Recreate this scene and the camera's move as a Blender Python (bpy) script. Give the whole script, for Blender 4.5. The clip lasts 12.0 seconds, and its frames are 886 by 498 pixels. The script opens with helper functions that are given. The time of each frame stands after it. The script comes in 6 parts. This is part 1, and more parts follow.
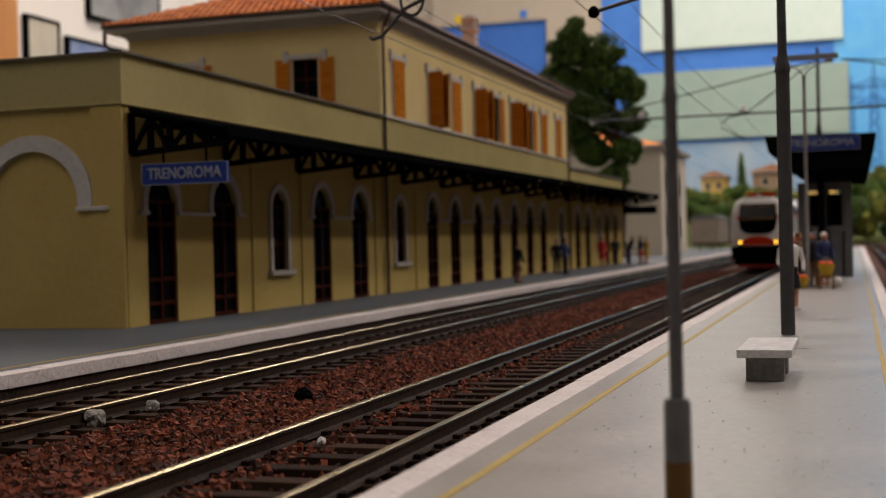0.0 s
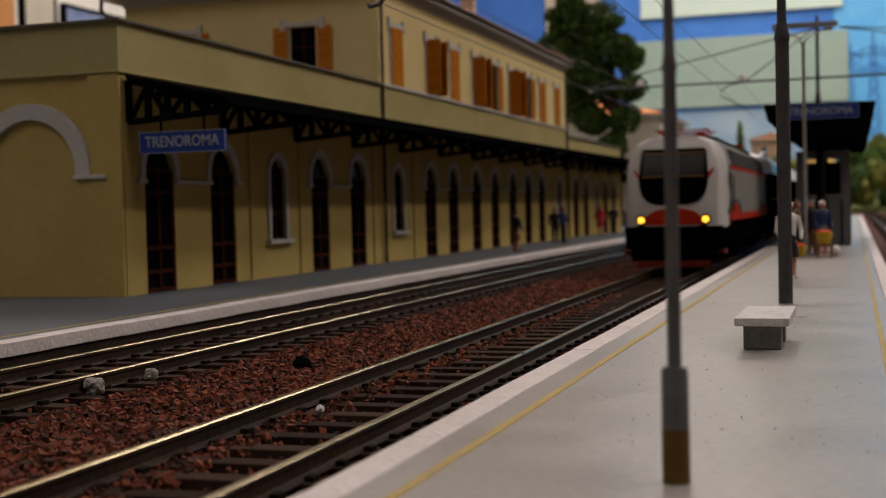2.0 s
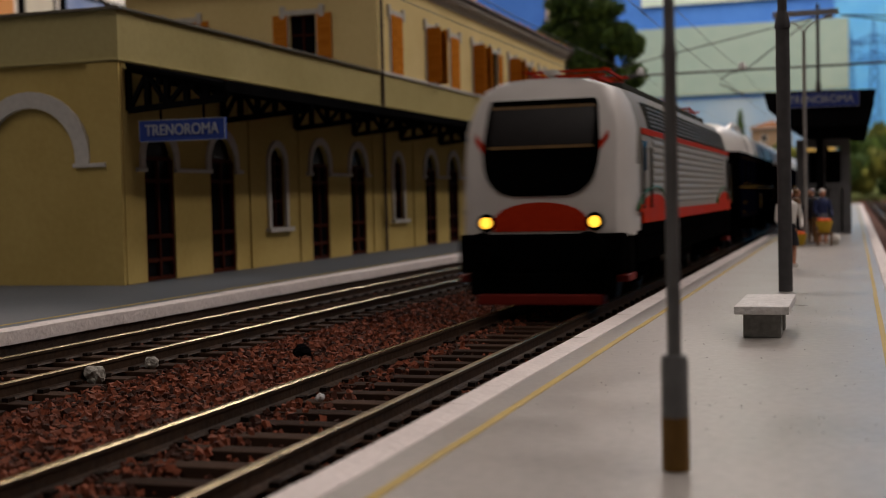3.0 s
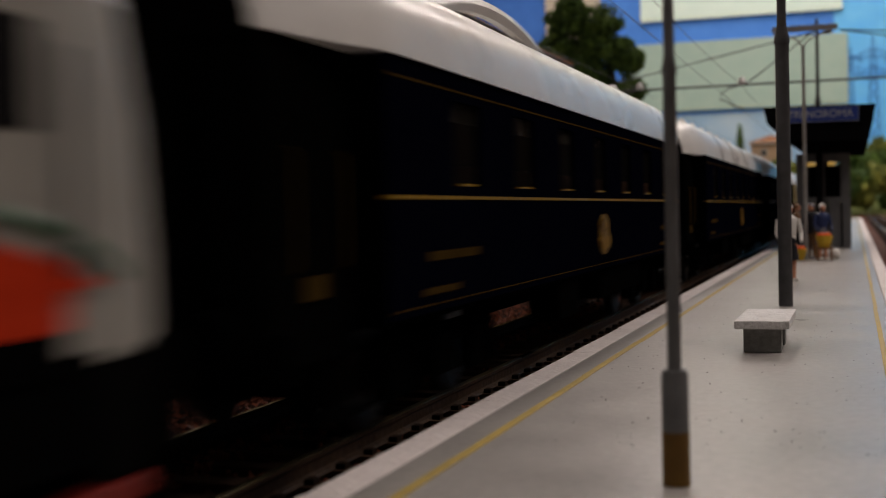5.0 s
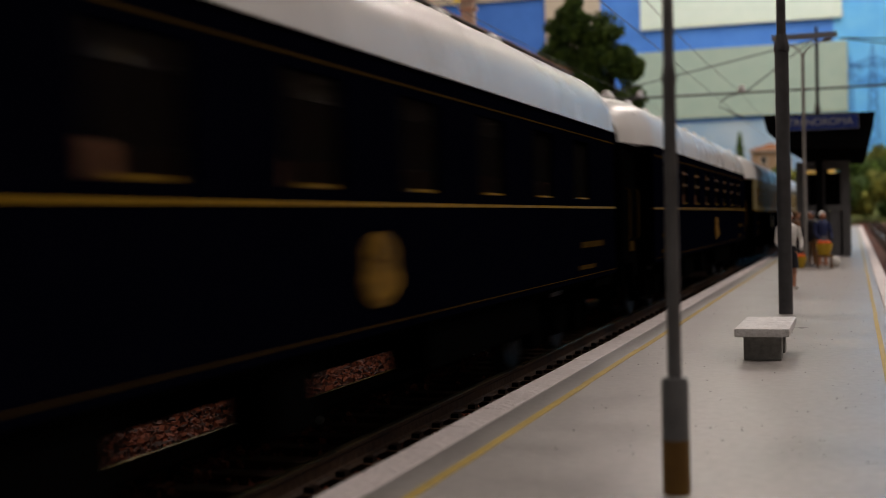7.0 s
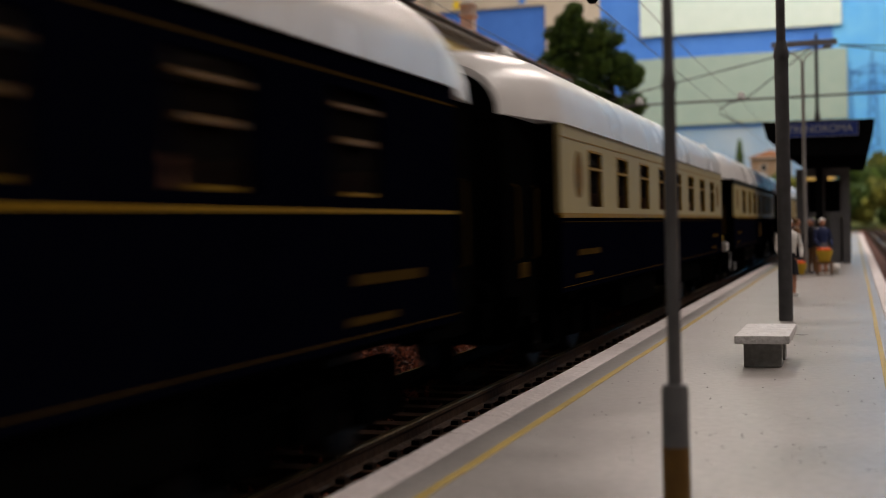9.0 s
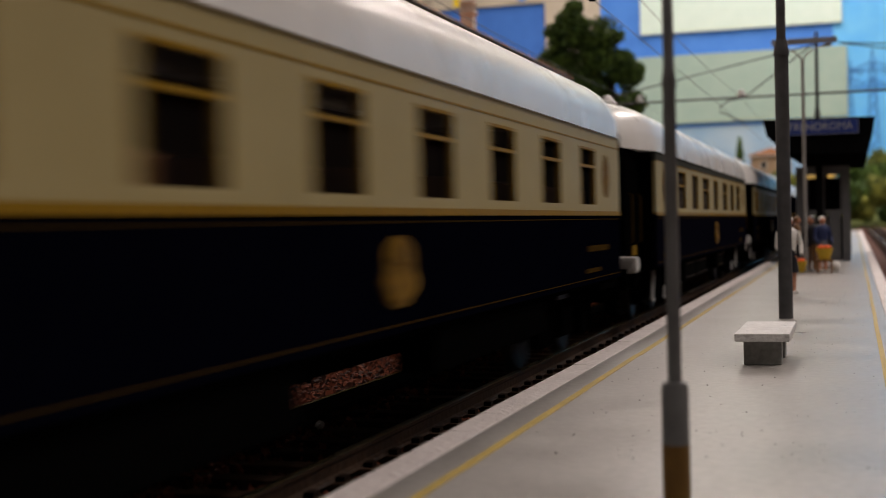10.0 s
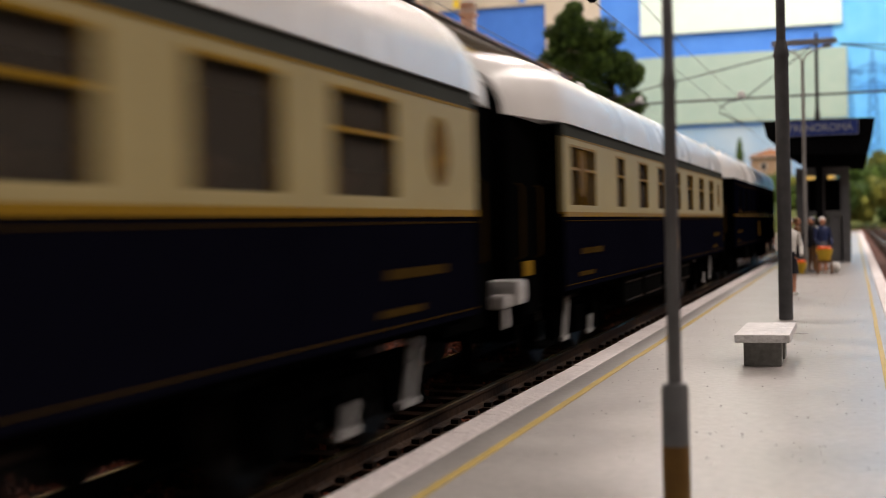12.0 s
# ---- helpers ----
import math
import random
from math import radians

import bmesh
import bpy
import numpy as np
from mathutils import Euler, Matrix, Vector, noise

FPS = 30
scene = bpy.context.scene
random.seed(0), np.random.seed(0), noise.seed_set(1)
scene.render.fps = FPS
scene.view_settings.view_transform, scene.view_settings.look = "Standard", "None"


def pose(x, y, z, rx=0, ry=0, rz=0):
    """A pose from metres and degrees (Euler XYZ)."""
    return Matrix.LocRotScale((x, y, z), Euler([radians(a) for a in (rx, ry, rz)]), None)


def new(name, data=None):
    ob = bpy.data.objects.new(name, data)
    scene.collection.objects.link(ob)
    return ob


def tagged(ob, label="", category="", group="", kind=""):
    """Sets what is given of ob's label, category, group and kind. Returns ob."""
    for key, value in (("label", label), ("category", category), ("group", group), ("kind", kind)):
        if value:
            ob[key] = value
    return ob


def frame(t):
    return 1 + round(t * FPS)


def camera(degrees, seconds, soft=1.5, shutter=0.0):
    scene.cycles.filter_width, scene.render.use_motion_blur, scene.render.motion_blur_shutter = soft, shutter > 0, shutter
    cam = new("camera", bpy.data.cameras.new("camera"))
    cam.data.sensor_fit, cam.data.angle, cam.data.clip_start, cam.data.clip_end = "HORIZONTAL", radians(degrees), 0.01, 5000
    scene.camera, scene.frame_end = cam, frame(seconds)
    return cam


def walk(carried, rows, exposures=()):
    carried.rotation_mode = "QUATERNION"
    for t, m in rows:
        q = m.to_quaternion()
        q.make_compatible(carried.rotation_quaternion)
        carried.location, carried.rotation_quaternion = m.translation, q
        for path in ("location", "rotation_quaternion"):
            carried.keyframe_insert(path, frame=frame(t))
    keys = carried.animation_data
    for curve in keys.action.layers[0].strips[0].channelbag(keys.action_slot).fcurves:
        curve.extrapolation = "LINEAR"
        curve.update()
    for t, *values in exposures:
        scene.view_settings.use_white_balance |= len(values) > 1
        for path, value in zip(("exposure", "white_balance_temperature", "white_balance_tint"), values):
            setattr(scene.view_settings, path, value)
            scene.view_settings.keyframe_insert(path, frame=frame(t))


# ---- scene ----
# A model railway at 1:87. Lengths below are in metres of the full-size original; S brings them to the model.
S = 1 / 87
RAIL = -0.19          # rail top, below the platform's surface
TRACK = -4.91         # centre line of the track by the camera's platform
FAR_TRACK = -9.58     # centre line of the track by the station
FACADE = -14.9
SPEED = 16.2

# ---- camera ----
cam = camera(38.24, 12.0, soft=0.75, shutter=0.8)
cam.data.dof.use_dof = True
cam.data.dof.focus_distance = 15.5 * S
cam.data.dof.aperture_fstop = 60.0


def eye(pitch, yaw=17.84, roll=1.35):
    return pose(0, 0, 1.70 * S, 90 + pitch, roll, yaw)


walk(cam, [
    (0.0, eye(-0.34, 17.92)), (0.5, eye(-0.74, 17.86)), (0.9, eye(-1.10)), (1.0, eye(-1.19)), (1.5, eye(-1.56)), (2.0, eye(-1.75)),
    (2.5, eye(-2.00)), (2.7, eye(-2.10)), (3.5, eye(-2.45)), (4.3, eye(-2.44)), (4.5, eye(-2.26)), (5.0, eye(-1.62)),
    (5.5, eye(-1.12)), (6.0, eye(-1.00)), (6.5, eye(-1.10)), (7.0, eye(-1.27)), (8.0, eye(-1.12)), (9.0, eye(-0.96)),
    (9.5, eye(-1.04)), (10.0, eye(-1.06)), (10.5, eye(-1.25)), (11.0, eye(-1.17)), (11.5, eye(-1.09)), (12.0, eye(-1.01))],
    exposures=[(0.0, -0.13), (2.7, -0.3), (7.0, -0.27), (9.0, -0.15), (10.0, 0.0), (10.5, 0.2), (12.0, 0.5)])

# ---- light: unseen lamps added under the room's ceiling, nothing else ----
world = bpy.data.worlds.new("room_air")
world.use_nodes = True
world.node_tree.nodes["Background"].inputs[0].default_value = (0.8, 0.85, 1, 1)
world.node_tree.nodes["Background"].inputs[1].default_value = 0.02
scene.world = world


def room_lamp(x, y, z, sx, sy, watts, colour=(1, 0.855, 0.795)):
    lamp = bpy.data.lights.new("added_tube_light", "AREA")
    lamp.shape, lamp.size, lamp.size_y, lamp.energy, lamp.color = "RECTANGLE", sx * S, sy * S, watts, colour
    ob = new("added_tube_light", lamp)
    ob.matrix_world = pose(x * S, y * S, z * S)
    return ob


CEILING = 125.0
# Unseen, added to balance the light; (-30, -72) brightens end walls and loco front.
LAMPS = [(120, 64, 11.0), (74, 34, 5.6), (-30, -72, 6.0), (62, 130, 6), (-75, 150, 16), (-30, 240, 12), (30, 240, 14)]
for lx, ly, power in LAMPS:
    room_lamp(lx, ly, CEILING - 5.2, 14, 100, power)


# ---- materials ----
def surf(name, c1, c2, rough=0.6, metal=0.0, grain=9.0, blotch=0.7, bump=0.02, fine=0.5, rand=0.0, stretch=(1, 1, 1), coat=0.0, spec=0.25, speck=0.0):
    """A painted or natural surface with two scales of variation. grain and blotch are per full-size metre."""
    m = bpy.data.materials.new(name)
    m.use_nodes = True
    nt = m.node_tree
    b = nt.nodes["Principled BSDF"]
    tc = nt.nodes.new("ShaderNodeTexCoord")
    mp = nt.nodes.new("ShaderNodeMapping")
    mp.inputs["Scale"].default_value = [k / S for k in stretch]
    nt.links.new(tc.outputs["Object"], mp.inputs["Vector"])
    n1 = nt.nodes.new("ShaderNodeTexNoise")
    n1.inputs["Scale"].default_value, n1.inputs["Detail"].default_value = blotch, 4
    n2 = nt.nodes.new("ShaderNodeTexNoise")
    n2.inputs["Scale"].default_value, n2.inputs["Detail"].default_value = grain, 5
    for n in (n1, n2):
        nt.links.new(mp.outputs[0], n.inputs["Vector"])
    mx = nt.nodes.new("ShaderNodeMix")
    mx.inputs[0].default_value = fine
    nt.links.new(n1.outputs["Fac"], mx.inputs[2])
    nt.links.new(n2.outputs["Fac"], mx.inputs[3])
    fac = mx.outputs[0]
    if rand:
        oi = nt.nodes.new("ShaderNodeObjectInfo")
        geo = nt.nodes.new("ShaderNodeNewGeometry")
        add = nt.nodes.new("ShaderNodeMath")
        add.operation = "ADD"
        nt.links.new(oi.outputs["Random"], add.inputs[0])
        nt.links.new(geo.outputs["Random Per Island"], add.inputs[1])
        fr = nt.nodes.new("ShaderNodeMath")
        fr.operation = "FRACT"
        nt.links.new(add.outputs[0], fr.inputs[0])
        m2 = nt.nodes.new("ShaderNodeMix")
        m2.inputs[0].default_value = rand
        nt.links.new(fac, m2.inputs[2])
        nt.links.new(fr.outputs[0], m2.inputs[3])
        fac = m2.outputs[0]
    rp = nt.nodes.new("ShaderNodeValToRGB")
    rp.color_ramp.elements[0].position, rp.color_ramp.elements[1].position = 0.3, 0.7
    rp.color_ramp.elements[0].color, rp.color_ramp.elements[1].color = (*c1, 1), (*c2, 1)
    nt.links.new(fac, rp.inputs[0])
    colour = rp.outputs[0]
    if speck:
        vo = nt.nodes.new("ShaderNodeTexVoronoi")
        vo.inputs["Scale"].default_value = 5.0
        nt.links.new(mp.outputs[0], vo.inputs["Vector"])
        n3 = nt.nodes.new("ShaderNodeTexNoise")
        n3.inputs["Scale"].default_value, n3.inputs["Detail"].default_value = 28.0, 2
        nt.links.new(mp.outputs[0], n3.inputs["Vector"])
        lt = nt.nodes.new("ShaderNodeMapRange")
        lt.inputs["From Min"].default_value, lt.inputs["From Max"].default_value = 0.08, 0.13
        nt.links.new(vo.outputs["Distance"], lt.inputs["Value"])
        l2 = nt.nodes.new("ShaderNodeMapRange")
        l2.inputs["From Min"].default_value, l2.inputs["From Max"].default_value = 0.50, 0.53
        nt.links.new(n3.outputs["Fac"], l2.inputs["Value"])
        mn = nt.nodes.new("ShaderNodeMath")
        mn.operation = "MAXIMUM"
        nt.links.new(lt.outputs[0], mn.inputs[0])
        nt.links.new(l2.outputs[0], mn.inputs[1])
        m3 = nt.nodes.new("ShaderNodeMix")
        m3.data_type = "RGBA"
        m3.inputs["A"].default_value = (*[k * (1 - speck) for k in c1], 1)
        nt.links.new(mn.outputs[0], m3.inputs["Factor"])
        nt.links.new(colour, m3.inputs["B"])
        colour = m3.outputs["Result"]
    nt.links.new(colour, b.inputs["Base Color"])
    rr = nt.nodes.new("ShaderNodeMapRange")
    rr.inputs["To Min"].default_value, rr.inputs["To Max"].default_value = max(rough - 0.12, 0.03), min(rough + 0.12, 1)
    nt.links.new(n1.outputs["Fac"], rr.inputs["Value"])
    nt.links.new(rr.outputs[0], b.inputs["Roughness"])
    b.inputs["Metallic"].default_value = metal
    b.inputs["Coat Weight"].default_value = coat
    b.inputs["Specular IOR Level"].default_value = spec
    if bump:
        bp = nt.nodes.new("ShaderNodeBump")
        bp.inputs["Strength"].default_value, bp.inputs["Distance"].default_value = 0.6, bump * S
        nt.links.new(n2.outputs["Fac"], bp.inputs["Height"])
        nt.links.new(bp.outputs[0], b.inputs["Normal"])
    return m


def glow(name, colour, strength):
    m = bpy.data.materials.new(name)
    m.use_nodes = True
    b = m.node_tree.nodes["Principled BSDF"]
    b.inputs["Base Color"].default_value = (*colour, 1)
    b.inputs["Emission Color"].default_value = (*colour, 1)
    b.inputs["Emission Strength"].default_value = strength
    return m


M = {}
M["concrete"] = surf("platform_concrete", (0.265, 0.252, 0.238), (0.395, 0.375, 0.352), 0.33, grain=11, blotch=0.9, bump=0.008, fine=0.62, spec=0.36)
M["asphalt"] = surf("platform_asphalt", (0.08, 0.092, 0.108), (0.125, 0.14, 0.158), 0.6, grain=12, blotch=0.4, bump=0.01)
M["kerb"] = surf("kerb_stone", (0.58, 0.525, 0.51), (0.82, 0.755, 0.735), 0.7, grain=12, blotch=2.2, bump=0.045, fine=0.6, rand=0.1)
M["yellow_line"] = surf("worn_yellow_paint", (0.34, 0.25, 0.065), (0.52, 0.37, 0.08), 0.6, grain=12, blotch=1.2)
M["ballast_bed"] = surf("ballast_bed", (0.028, 0.010, 0.006), (0.12, 0.038, 0.02), 0.9, grain=16, blotch=1.2, bump=0.12, fine=0.8)
M["stone"] = surf("ballast_stone", (0.030, 0.009, 0.004), (0.20, 0.054, 0.025), 0.85, grain=12, blotch=2, bump=0.03, rand=0.6)
M["dirt"] = surf("oily_track_bed", (0.010, 0.006, 0.004), (0.048, 0.027, 0.016), 0.85, grain=14, blotch=1.5, bump=0.06)
M["sleeper"] = surf("sleeper_plastic", (0.018, 0.010, 0.007), (0.058, 0.034, 0.023), 0.75, spec=0.03, grain=7, blotch=1.5, bump=0.03, rand=0.3, stretch=(0.4, 3, 1))
M["chair"] = surf("rail_chair", (0.007, 0.0045, 0.0035), (0.022, 0.014, 0.010), 0.7, spec=0.03)
M["rail_side"] = surf("rusty_rail_web", (0.014, 0.008, 0.005), (0.055, 0.029, 0.015), 0.6, metal=0.2, grain=10, blotch=1)
M["rail_top"] = surf("worn_rail_head", (0.13, 0.10, 0.055), (0.42, 0.34, 0.20), 0.27, metal=1.0, grain=7, blotch=0.5, bump=0.004, stretch=(1, 0.15, 1))
# Ground floor darker, upper storey paler: uneven light put into the plaster colours.
M["plaster"] = surf("cream_plaster_dimmed", (0.44, 0.325, 0.108), (0.54, 0.415, 0.155), 0.75, spec=0.0, grain=7, blotch=0.4, bump=0.015, fine=0.3)
M["upper_plaster_lit"] = surf("pale_plaster_brightened", (0.67, 0.535, 0.25), (0.77, 0.63, 0.32), 0.75, spec=0.0, grain=7, blotch=0.4, bump=0.015, fine=0.3)
M["parapet"] = surf("parapet_plaster", (0.37, 0.315, 0.138), (0.47, 0.405, 0.195), 0.75, spec=0.0, grain=7, blotch=0.3, bump=0.015, fine=0.3)
M["trim"] = surf("grey_white_trim", (0.48, 0.46, 0.43), (0.60, 0.58, 0.54), 0.7, spec=0.0, grain=8, blotch=1, bump=0.015)
M["coping"] = surf("dark_coping", (0.10, 0.09, 0.07), (0.18, 0.16, 0.12), 0.6)
M["iron"] = surf("black_iron", (0.003, 0.003, 0.0035), (0.007, 0.007, 0.0075), 0.6, bump=0.006, spec=0.0)
M["pipe"] = surf("brown_downpipe", (0.05, 0.035, 0.025), (0.09, 0.065, 0.05), 0.5)
M["shutter"] = surf("orange_brown_shutter", (0.45, 0.145, 0.014), (0.63, 0.24, 0.034), 0.6, spec=0.0, grain=8, blotch=1.5, bump=0.01, rand=0.3)
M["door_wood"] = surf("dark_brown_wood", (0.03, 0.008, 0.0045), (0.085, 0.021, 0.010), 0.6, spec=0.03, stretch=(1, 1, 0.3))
M["dark_glass"] = surf("dim_glass", (0.004, 0.004, 0.005), (0.008, 0.008, 0.009), 0.15, bump=0, spec=0.02)
M["tile"] = surf("terracotta_tile", (0.60, 0.155, 0.02), (0.88, 0.31, 0.048), 0.7, grain=9, blotch=1.2, bump=0.02, rand=0.5)
M["sign_blue"] = surf("sign_blue", (0.018, 0.045, 0.23), (0.026, 0.056, 0.29), 0.4, bump=0)
M["sign_white"] = surf("sign_white", (0.29, 0.31, 0.37), (0.38, 0.40, 0.46), 0.5, bump=0)
M["mast"] = surf("grey_mast_paint", (0.055, 0.055, 0.058), (0.10, 0.10, 0.105), 0.5, metal=0.3, grain=6, blotch=1.5, bump=0.006)
M["pole"] = surf("lamp_pole_paint", (0.09, 0.09, 0.093), (0.15, 0.15, 0.153), 0.5, metal=0.2, grain=6, blotch=1.5, bump=0.006)
M["pole_foot"] = surf("ochre_pole_foot", (0.085, 0.042, 0.008), (0.15, 0.08, 0.015), 0.55)
M["bench_top"] = surf("bench_slab_stone", (0.50, 0.49, 0.485), (0.78, 0.77, 0.76), 0.6, grain=14, blotch=4, bump=0.06, speck=0.6)
M["bench_foot"] = surf("bench_foot_stone", (0.15, 0.15, 0.14), (0.27, 0.27, 0.26), 0.75, grain=16, blotch=4, bump=0.03)
M["rubble"] = surf("crumbled_mortar", (0.12, 0.11, 0.095), (0.5, 0.47, 0.42), 0.85, grain=22, blotch=9, bump=0.05, fine=0.5)
M["arm_paint"] = surf("pale_grey_arm_paint", (0.22, 0.21, 0.20), (0.32, 0.31, 0.30), 0.5, bump=0.004)
M["wire"] = surf("catenary_wire", (0.07, 0.07, 0.075), (0.12, 0.12, 0.12), 0.5, metal=0.5, bump=0)
M["insulator"] = surf("white_insulator", (0.6, 0.6, 0.62), (0.72, 0.72, 0.72), 0.3, bump=0)
M["leaf"] = surf("foliage", (0.018, 0.045, 0.007), (0.075, 0.13, 0.02), 0.7, grain=6, blotch=1.5, bump=0.03, rand=0.7)
M["leaf_light"] = surf("light_foliage", (0.04, 0.062, 0.009), (0.155, 0.168, 0.026), 0.7, grain=6, blotch=1.5, bump=0.03, rand=0.7)
M["bark"] = surf("bark", (0.04, 0.028, 0.018), (0.09, 0.06, 0.04), 0.85, stretch=(1, 1, 0.3), bump=0.05)
M["shelter"] = surf("shelter_concrete", (0.085, 0.085, 0.09), (0.14, 0.14, 0.145), 0.7)
M["white_wall"] = surf("pale_room_wall_paint", (0.76, 0.73, 0.66), (0.82, 0.79, 0.72), 0.8, grain=0.6, blotch=0.05, bump=0.02)
M["wall_paint"] = surf("cream_panel_paint", (0.47, 0.42, 0.33), (0.53, 0.48, 0.39), 0.8, grain=0.6, blotch=0.05, bump=0.02)
# Unseen east and south walls, ceiling and floor: darkened to cut bounced light.
M["dark_wall"] = surf("low_bounce_wall", (0.06, 0.05, 0.04), (0.085, 0.07, 0.06), 0.8, grain=0.6, blotch=0.05, bump=0.02)
M["low_bounce_paint"] = surf("low_bounce_paint", (0.085, 0.08, 0.075), (0.12, 0.115, 0.11), 0.85, grain=0.6, blotch=0.05, bump=0.02)
M["floor"] = surf("room_floor", (0.08, 0.065, 0.05), (0.12, 0.10, 0.08), 0.5, grain=0.8, blotch=0.08)
M["blue_wall"] = surf("blue_sky_paint", (0.04, 0.145, 0.52), (0.06, 0.195, 0.63), 0.7, grain=0.3, blotch=0.02, bump=0.0)
M["sky_print"] = surf("printed_sky", (0.085, 0.41, 0.93), (0.20, 0.60, 0.96), 0.6, grain=0.2, blotch=0.03, bump=0.0)
M["hazy_sky"] = surf("printed_hazy_sky", (0.16, 0.36, 0.62), (0.46, 0.56, 0.62), 0.6, grain=0.25, blotch=0.06, bump=0.0, fine=0.25)
M["band_blue"] = surf("mid_blue_print", (0.055, 0.20, 0.66), (0.085, 0.27, 0.76), 0.65, grain=0.3, blotch=0.02, bump=0.0)
M["pale_panel"] = surf("pale_panel", (0.31, 0.44, 0.39), (0.38, 0.49, 0.43), 0.7, grain=0.4, blotch=0.04, bump=0.0)
M["white_panel"] = surf("white_panel", (0.62, 0.78, 0.71), (0.70, 0.84, 0.77), 0.7, grain=0.4, blotch=0.04, bump=0.0)
M["orange_wood"] = surf("orange_wood", (0.52, 0.22, 0.06), (0.66, 0.31, 0.10), 0.5, grain=0.5, blotch=0.06, stretch=(1, 1, 0.2))
M["board"] = surf("layout_fascia", (0.10, 0.07, 0.05), (0.17, 0.12, 0.08), 0.6, grain=1, blotch=0.1)
M["yellow_tag"] = surf("yellow_card", (0.75, 0.55, 0.02), (0.85, 0.65, 0.04), 0.7, bump=0.0)
M["ground"] = surf("brown_ground", (0.07, 0.05, 0.03), (0.15, 0.10, 0.065), 0.9, grain=5, blotch=0.3, bump=0.08)
M["grass"] = surf("grass_flock", (0.05, 0.07, 0.015), (0.13, 0.15, 0.04), 0.9, grain=5, blotch=0.4, bump=0.1)


# ---- mesh helpers, in full-size metres ----
def box(bm, x0, x1, y0, y1, z0, z1, bev=0.0):
    v = [bm.verts.new((x, y, z)) for z in (z0, z1) for y in (y0, y1) for x in (x0, x1)]
    f = [bm.faces.new([v[i] for i in q]) for q in ((0, 2, 3, 1), (4, 5, 7, 6), (0, 1, 5, 4), (2, 6, 7, 3), (0, 4, 6, 2), (1, 3, 7, 5))]
    if bev:
        e = list({e for g in f for e in g.edges})
        bmesh.ops.bevel(bm, geom=e, offset=bev, segments=2, affect="EDGES", profile=0.6)


def rings(bm, loops, caps=True, closed=True):
    """Skin a row of equally long loops of points."""
    rows = [[bm.verts.new(p) for p in lp] for lp in loops]
    n = len(rows[0])
    for a, b in zip(rows, rows[1:]):
        for i in range(n if closed else n - 1):
            j = (i + 1) % n
            bm.faces.new((a[i], a[j], b[j], b[i]))
    if caps:
        bm.faces.new(rows[0][::-1])
        bm.faces.new(rows[-1])


def rod(bm, p, q, r0, r1=None, n=10):
    p, q = Vector(p), Vector(q)
    d = (q - p).normalized()
    u = d.orthogonal().normalized()
    w = d.cross(u)
    r1 = r0 if r1 is None else r1
    rings(bm, [[c + (u * math.cos(2 * math.pi * i / n) + w * math.sin(2 * math.pi * i / n)) * r for i in range(n)] for c, r in ((p, r0), (q, r1))])


def bar(bm, p, q, w):
    """A square bar between two points."""
    rod(bm, p, q, w * 0.7071, None, 4)


def holed(bm, a, b, us, zs, hole, flip=False):
    """One connected panel between the planes a and b, cut by the lines us and zs, without the cells that hole(i, j) names."""
    def at(k, u, z):
        return (u, k, z) if flip else (k, u, z)
    cells = [(i, j) for i in range(len(us) - 1) for j in range(len(zs) - 1) if not hole(i, j)]
    used = {(i + p, j + q) for i, j in cells for p in (0, 1) for q in (0, 1)}
    v = {(k, c): bm.verts.new(at(k, us[c[0]], zs[c[1]])) for k in (a, b) for c in used}
    have = set(cells)
    for i, j in cells:
        q = [(i, j), (i + 1, j), (i + 1, j + 1), (i, j + 1)]
        bm.faces.new([v[a, c] for c in q])
        bm.faces.new([v[b, c] for c in q[::-1]])
        for (p, r), nb in ((0, 1), (i, j - 1)), ((1, 2), (i + 1, j)), ((2, 3), (i, j + 1)), ((3, 0), (i - 1, j)):
            if nb not in have:
                bm.faces.new((v[a, q[p]], v[b, q[p]], v[b, q[r]], v[a, q[r]]))


def tube(bm, pts, w, n=6):
    """One connected round bar along a line of points."""
    pts = [Vector(p) for p in pts]
    loops = []
    for i, p in enumerate(pts):
        d = (pts[min(i + 1, len(pts) - 1)] - pts[max(i - 1, 0)]).normalized()
        u = (Vector((0, 0, 1)) if abs(d.z) < 0.9 else Vector((0, 1, 0))).cross(d).normalized()
        v = d.cross(u)
        loops.append([p + (u * math.cos(2 * math.pi * k / n) + v * math.sin(2 * math.pi * k / n)) * w for k in range(n)])
    rings(bm, loops)


def turned(bm, c, profile, n=16):
    """A body of revolution about the upright through c; profile: (radius, height) rows."""
    rings(bm, [[(c[0] + r * math.cos(2 * math.pi * i / n), c[1] + r * math.sin(2 * math.pi * i / n), c[2] + z) for i in range(n)] for r, z in profile])


def blob(bm, c, r, sub=1, rough=0.25, seed=0):
    """An uneven lump."""
    got = bmesh.ops.create_icosphere(bm, subdivisions=sub, radius=1.0)["verts"]
    for v in got:
        k = 1 + rough * noise.noise(v.co * 1.7 + Vector((seed * 3.1, seed * 1.3, seed)))
        v.co = Vector(c) + Vector((v.co.x * r[0], v.co.y * r[1], v.co.z * r[2])) * k


ORIGIN = {}


def thing(name, at, label, category, group="", kind=""):
    """An Empty at its base, which carries the parts."""
    ob = new(name)
    ob.empty_display_size = 0.002
    ob.matrix_world = pose(at[0] * S, at[1] * S, at[2] * S)
    ORIGIN[ob] = Vector(at)
    return tagged(ob, label, category, group, kind)


